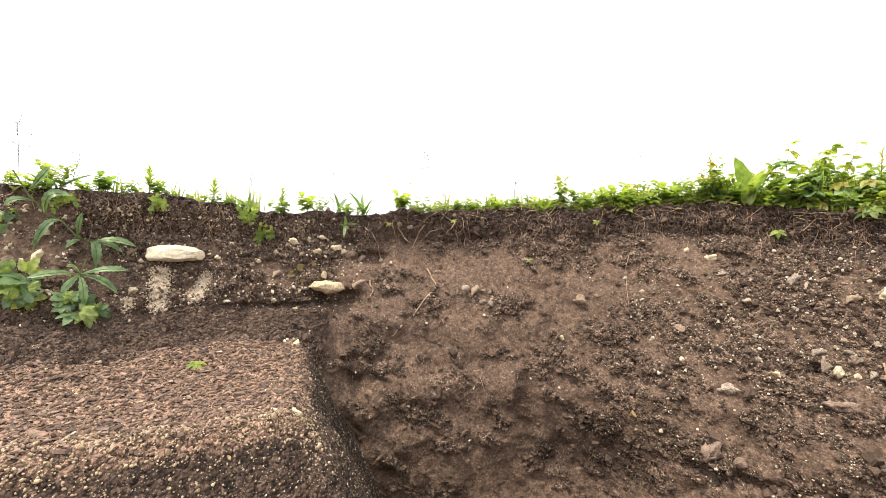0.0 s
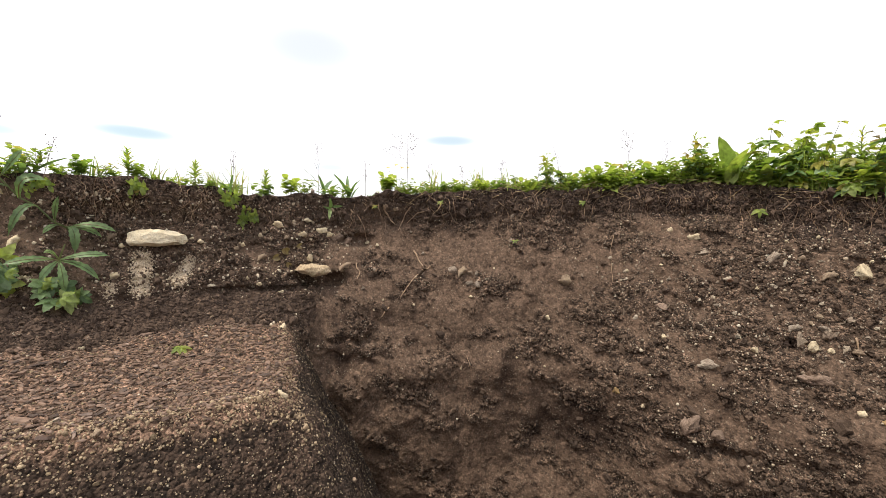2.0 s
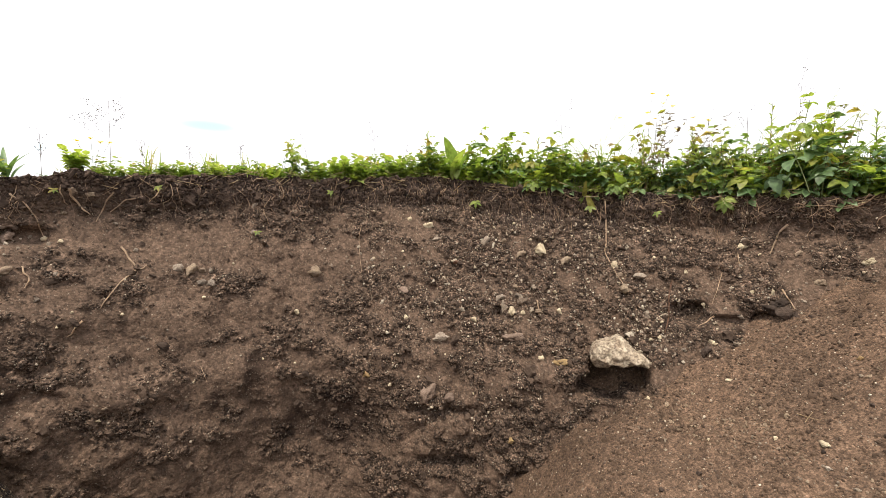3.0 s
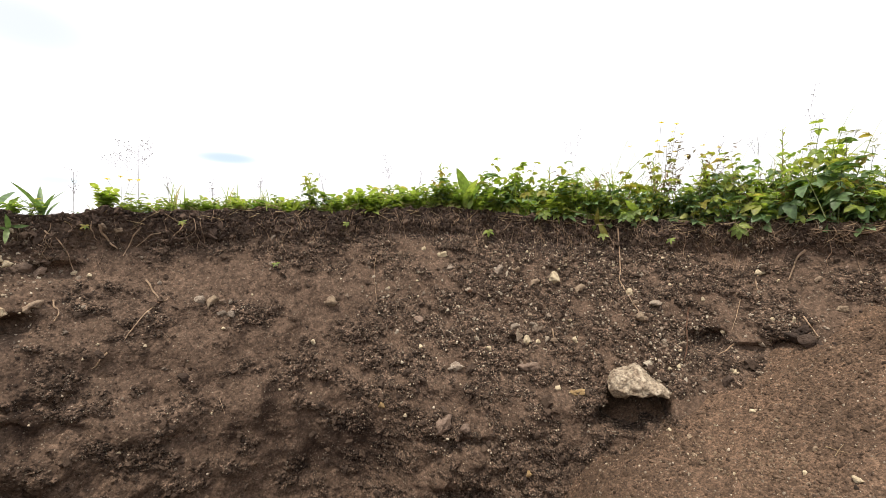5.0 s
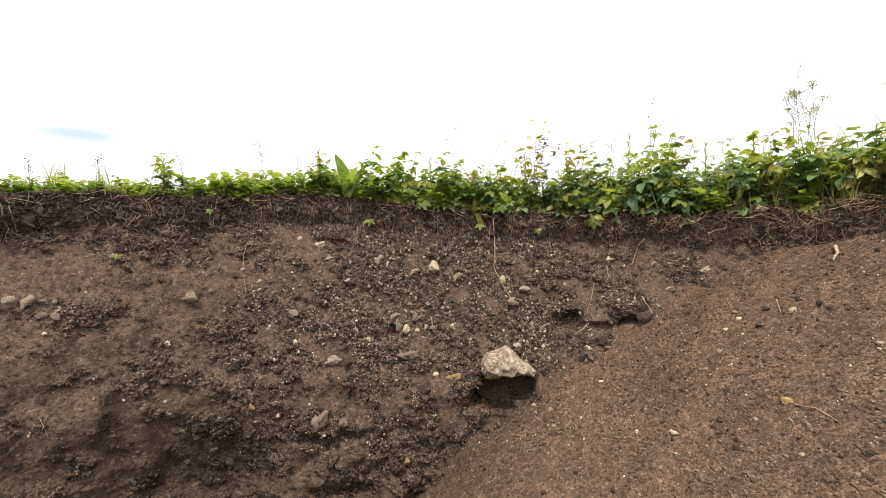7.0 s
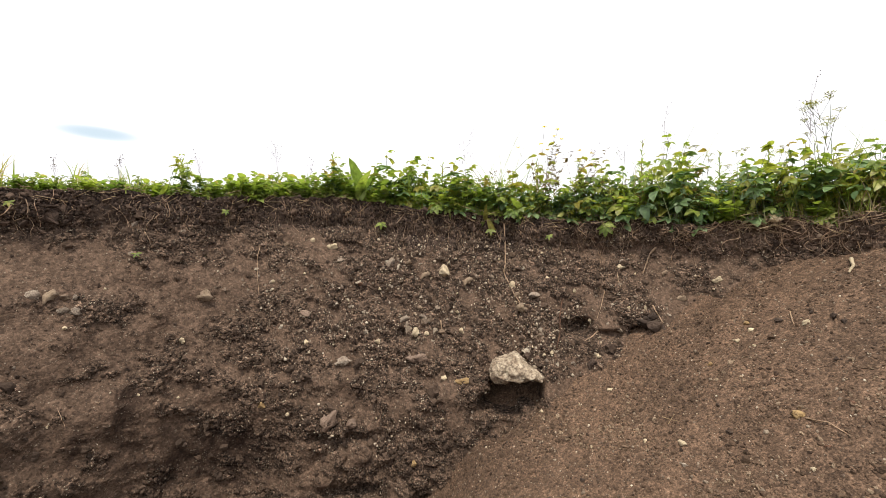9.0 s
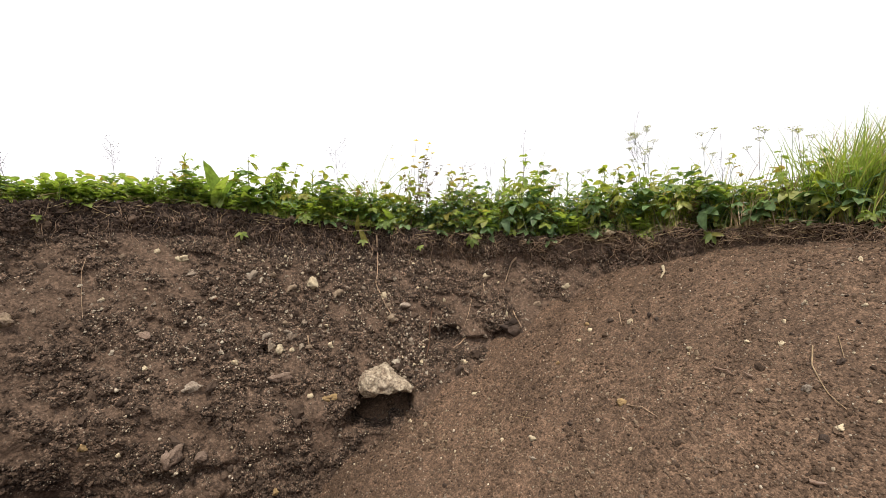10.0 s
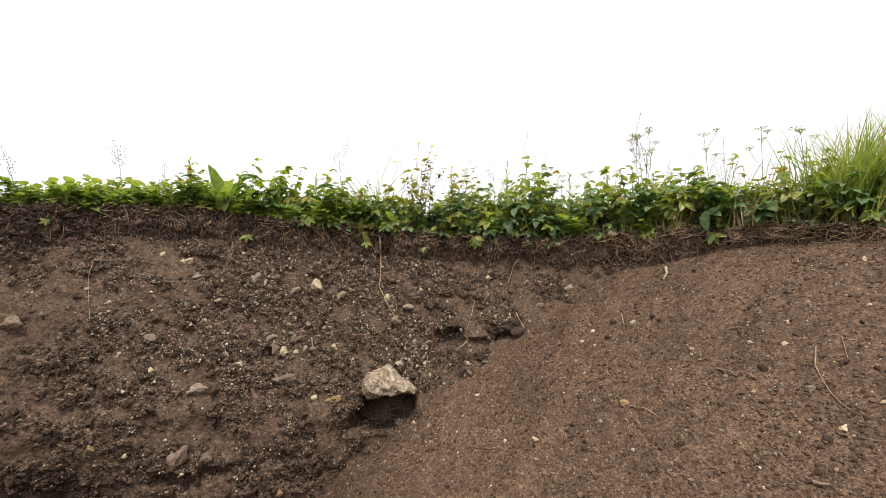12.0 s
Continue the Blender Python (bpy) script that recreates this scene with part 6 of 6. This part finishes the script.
def sow_thistle(stalk, leaves):
    ob = new("sow_thistle")
    part("stem", Geo().add(*tube(stalk, np.linspace(0.0035, 0.0022, len(stalk)), 6)).mesh("stem", STEM), ob)
    for a, b, c, width in leaves:
        leaf = part("leaf", Geo().add(*ribbon_leaf(a, b, c, width)).mesh("leaf", THISTLE), ob)
        q = np.array([a, b, c], float)
        t = np.linspace(0, 0.85, 7)[:, None]
        rib = q[0] * (1 - t) ** 2 + 2 * q[1] * t * (1 - t) + q[2] * t * t - np.array([0, 0.0012, 0])
        part("midrib", Geo().add(*tube(rib, np.linspace(0.0016, 0.0006, 7), 4)).mesh("midrib", STEM), leaf, "pale green midrib")
    return ob


ob = sow_thistle([(0.01, 0.0, -0.035), (0.0, -0.03, 0.0), (-0.035, -0.04, 0.02), (-0.07, -0.04, 0.065), (-0.11, -0.03, 0.09), (-0.15, -0.02, 0.145), (-0.185, 0.0, 0.215)],
                 [((-0.11, -0.03, 0.09), (-0.12, -0.08, 0.17), (-0.045, -0.06, 0.145), 0.03), ((-0.07, -0.04, 0.065), (-0.11, -0.09, 0.085), (-0.135, -0.06, -0.03), 0.0213), ((-0.03, -0.04, 0.02), (-0.035, -0.06, 0.06), (-0.022, -0.07, 0.1), 0.0148),
                  ((0.0, -0.03, 0.005), (0.02, -0.08, 0.01), (0.015, -0.06, -0.085), 0.0262), ((0.0, -0.03, 0.0), (0.06, -0.1, 0.03), (0.125, -0.06, -0.012), 0.0230), ((-0.02, -0.03, 0.01), (-0.045, -0.06, 0.01), (-0.06, -0.05, -0.02), 0.0148),
                  ((0.0, -0.03, 0.0), (0.05, -0.07, 0.01), (0.085, -0.06, -0.03), 0.0180), ((-0.13, -0.03, 0.12), (-0.18, -0.08, 0.14), (-0.2, -0.05, 0.1), 0.0180), ((-0.15, -0.02, 0.15), (-0.12, -0.07, 0.2), (-0.1, -0.05, 0.235), 0.02)])
ob.matrix_world = wall_frame(-86.6, 0.005, 0.01)
tagged(ob, "sow thistle with long lobed leaves hanging down the bank", "thistle", "sow thistles")
ob = sow_thistle([(0.01, 0.0, -0.02), (0.0, -0.03, 0.0), (0.015, -0.02, 0.05)],
                 [((0.0, -0.03, 0.0), (0.06, -0.1, 0.03), (0.122, -0.07, 0.014), 0.0213), ((0.0, -0.03, 0.0), (-0.065, -0.1, 0.02), (-0.125, -0.07, -0.008), 0.0213), ((0.0, -0.03, -0.005), (0.008, -0.08, -0.03), (0.011, -0.06, -0.105), 0.0230),
                  ((0.0, -0.03, -0.003), (0.055, -0.08, 0.0), (0.096, -0.06, -0.066), 0.0213), ((0.0, -0.03, 0.003), (-0.02, -0.06, 0.04), (-0.035, -0.06, 0.025), 0.0131), ((0.0, -0.03, 0.0), (-0.03, -0.08, -0.02), (-0.045, -0.07, -0.06), 0.02)])
ob.matrix_world = wall_frame(-87.3, -0.095, 0.01)
tagged(ob, "sow thistle rosette with long lobed leaves on the bank", "thistle", "sow thistles")

for n, (az, z, s) in enumerate(((-91.8, -0.12, 1.15), (-90.0, -0.14, 1.05), (-88.4, -0.18, 0.65), (-86.4, -0.195, 0.55), (-93.0, -0.15, 1.15), (-92.6, 0.06, 0.8))):
    ob = leafy_herb(230 + n, 0.06, 4, 2, LEAVES[1:4], FRESH, "creeping_bramble", 0.0, 0.03)
    ob.matrix_world = wall_frame(az, z, 0.0) @ pose(0, 0, 0, 60, 0, 0) @ Matrix.Scale(s, 4)
    tagged(ob, "creeping bramble with toothed leaves at the foot of the bank", "bramble", "creeping brambles")
for n, (az, z, s) in enumerate(((-73.0, 0.13, 0.9), (-71.6, 0.08, 0.85), (-70.6, 0.06, 0.7), (-81.3, 0.165, 0.8), (-88.2, 0.14, 0.7))):
    ob = small_herb(240 + n, 0.06, 6, 0.028, "trailing_herb")
    ob.matrix_world = wall_frame(az, z, 0.0) @ pose(0, 0, 0, 110, 0, 0) @ Matrix.Scale(s, 4)
    tagged(ob, "trailing green herb hanging over the turf edge", "herb", "trailing herbs")

# ---------------------------------------------------------------- small things on the bench and the heap
ob = star_herb(0.034, 300, 7)
ob.matrix_world = lying_frame(bench_z, -1.645, 0.339, 0.004)
tagged(ob, "small pale green sprig lying on the earth bench", "sprig")
lying_stone(bench_z, -1.213, 0.448, 0.022, 0.018, "cream")


def twig(name, height, pts, thick, label, material=ROOT):
    p = np.array([(x, y, float(height(np.array([x]), np.array([y]))[0]) + EYE + thick + up) for x, y, up in pts])
    t = np.linspace(0, len(p) - 1, 5 * len(p))
    q = np.stack([np.interp(t, np.arange(len(p)), p[:, c]) for c in range(3)], -1)
    q = q + 0.002 * np.stack([vnoise(t * 2, 0 * t, 0 * t, 3), vnoise(t * 2, 0 * t, 0 * t, 4), 0 * t], -1)
    return tagged(new(name, Geo().add(*tube(q, np.linspace(thick, thick * 0.5, len(q)), 6)).mesh(name, material)), label, "twig", "twigs on the heap")


twig("stalk", heap_z, [(1.240, 1.532, 0.002), (1.219, 1.500, 0.006), (1.197, 1.489, 0.002)], 0.0062, "short pale peeled stick lying on the heap", STONE["cream"])
twig("twig", heap_z, [(0.835, 1.186, 0.002), (0.849, 1.138, 0.006), (0.860, 1.099, 0.002)], 0.0021, "thin brown twig lying on the heap", ROOT)
twig("stalk", heap_z, [(1.215, 0.950, 0.002), (1.166, 0.916, 0.006), (1.140, 0.861, 0.002), (1.136, 0.822, 0.006)], 0.0021, "dry straw-coloured stalk lying on the heap", STRAW)
twig("twig", heap_z, [(1.049, 1.089, 0.002), (1.057, 1.059, 0.006), (1.054, 1.030, 0.002)], 0.0032, "dark brown piece of bark lying on the heap", BARK)
twig("twig", heap_z, [(1.016, 1.491, 0.002), (0.992, 1.442, 0.006)], 0.0021, "thin brown twig lying on the heap", ROOT)
twig("twig", heap_z, [(0.983, 0.782, 0.002), (0.999, 0.763, 0.006)], 0.0052, "dark brown piece of bark lying on the heap", BARK)
twig("stalk", heap_z, [(0.585, 1.430, 0.002), (0.615, 1.381, 0.006)], 0.0013, "dry straw-coloured stalk lying on the heap", STRAW)
twig("stalk", heap_z, [(0.588, 1.397, 0.002), (0.616, 1.415, 0.006)], 0.0013, "dry straw-coloured stalk lying on the heap", STRAW)
twig("twig", heap_z, [(1.070, 0.991, 0.002), (1.064, 1.013, 0.006)], 0.0042, "dark brown piece of bark lying on the heap", BARK)
twig("stalk", heap_z, [(1.268, 0.927, 0.002), (1.228, 0.887, 0.006)], 0.0013, "dry straw-coloured stalk lying on the heap", STRAW)


def fallen_leaf(m, size, material, label, seed):
    """A curled leaf lying loose, with its stalk."""
    q = random.Random(seed)
    ob = new("fallen_leaf")
    part("blade", Geo().add(*leaflet(size, size * 0.6, q.uniform(0.4, 0.8), q.uniform(-0.6, 0.6), 0.08, 9)).mesh("blade", material), ob)
    part("stalk", Geo().add(*tube([(0, -0.3 * size, 0.002), (0, 0, 0)], 0.0008, 3)).mesh("stalk", material), ob)
    ob.matrix_world = m
    return tagged(ob, label, "fallen leaf", "fallen leaves")


for n, (az, z, size, turn) in enumerate(((-68.7, -0.105, 0.045, 70), (-67.7, -0.07, 0.05, 100), (-66.0, -0.055, 0.04, 80), (-67.2, -0.12, 0.035, 130))):
    fallen_leaf(wall_frame(az, z, 0.012) @ pose(0, 0, 0, 0, turn, 0) @ pose(0, 0, 0, 70, 0, 0), size, WITHERED, "curled dark brown leaf stuck on the soil bank", n)
fallen_leaf(lying_frame(bench_z, -1.806, 0.565, 0.008) @ pose(0, 0, 0, 25, 0, 150), 0.034, YELLOWED, "small yellow leaf lying on the bench", 11)
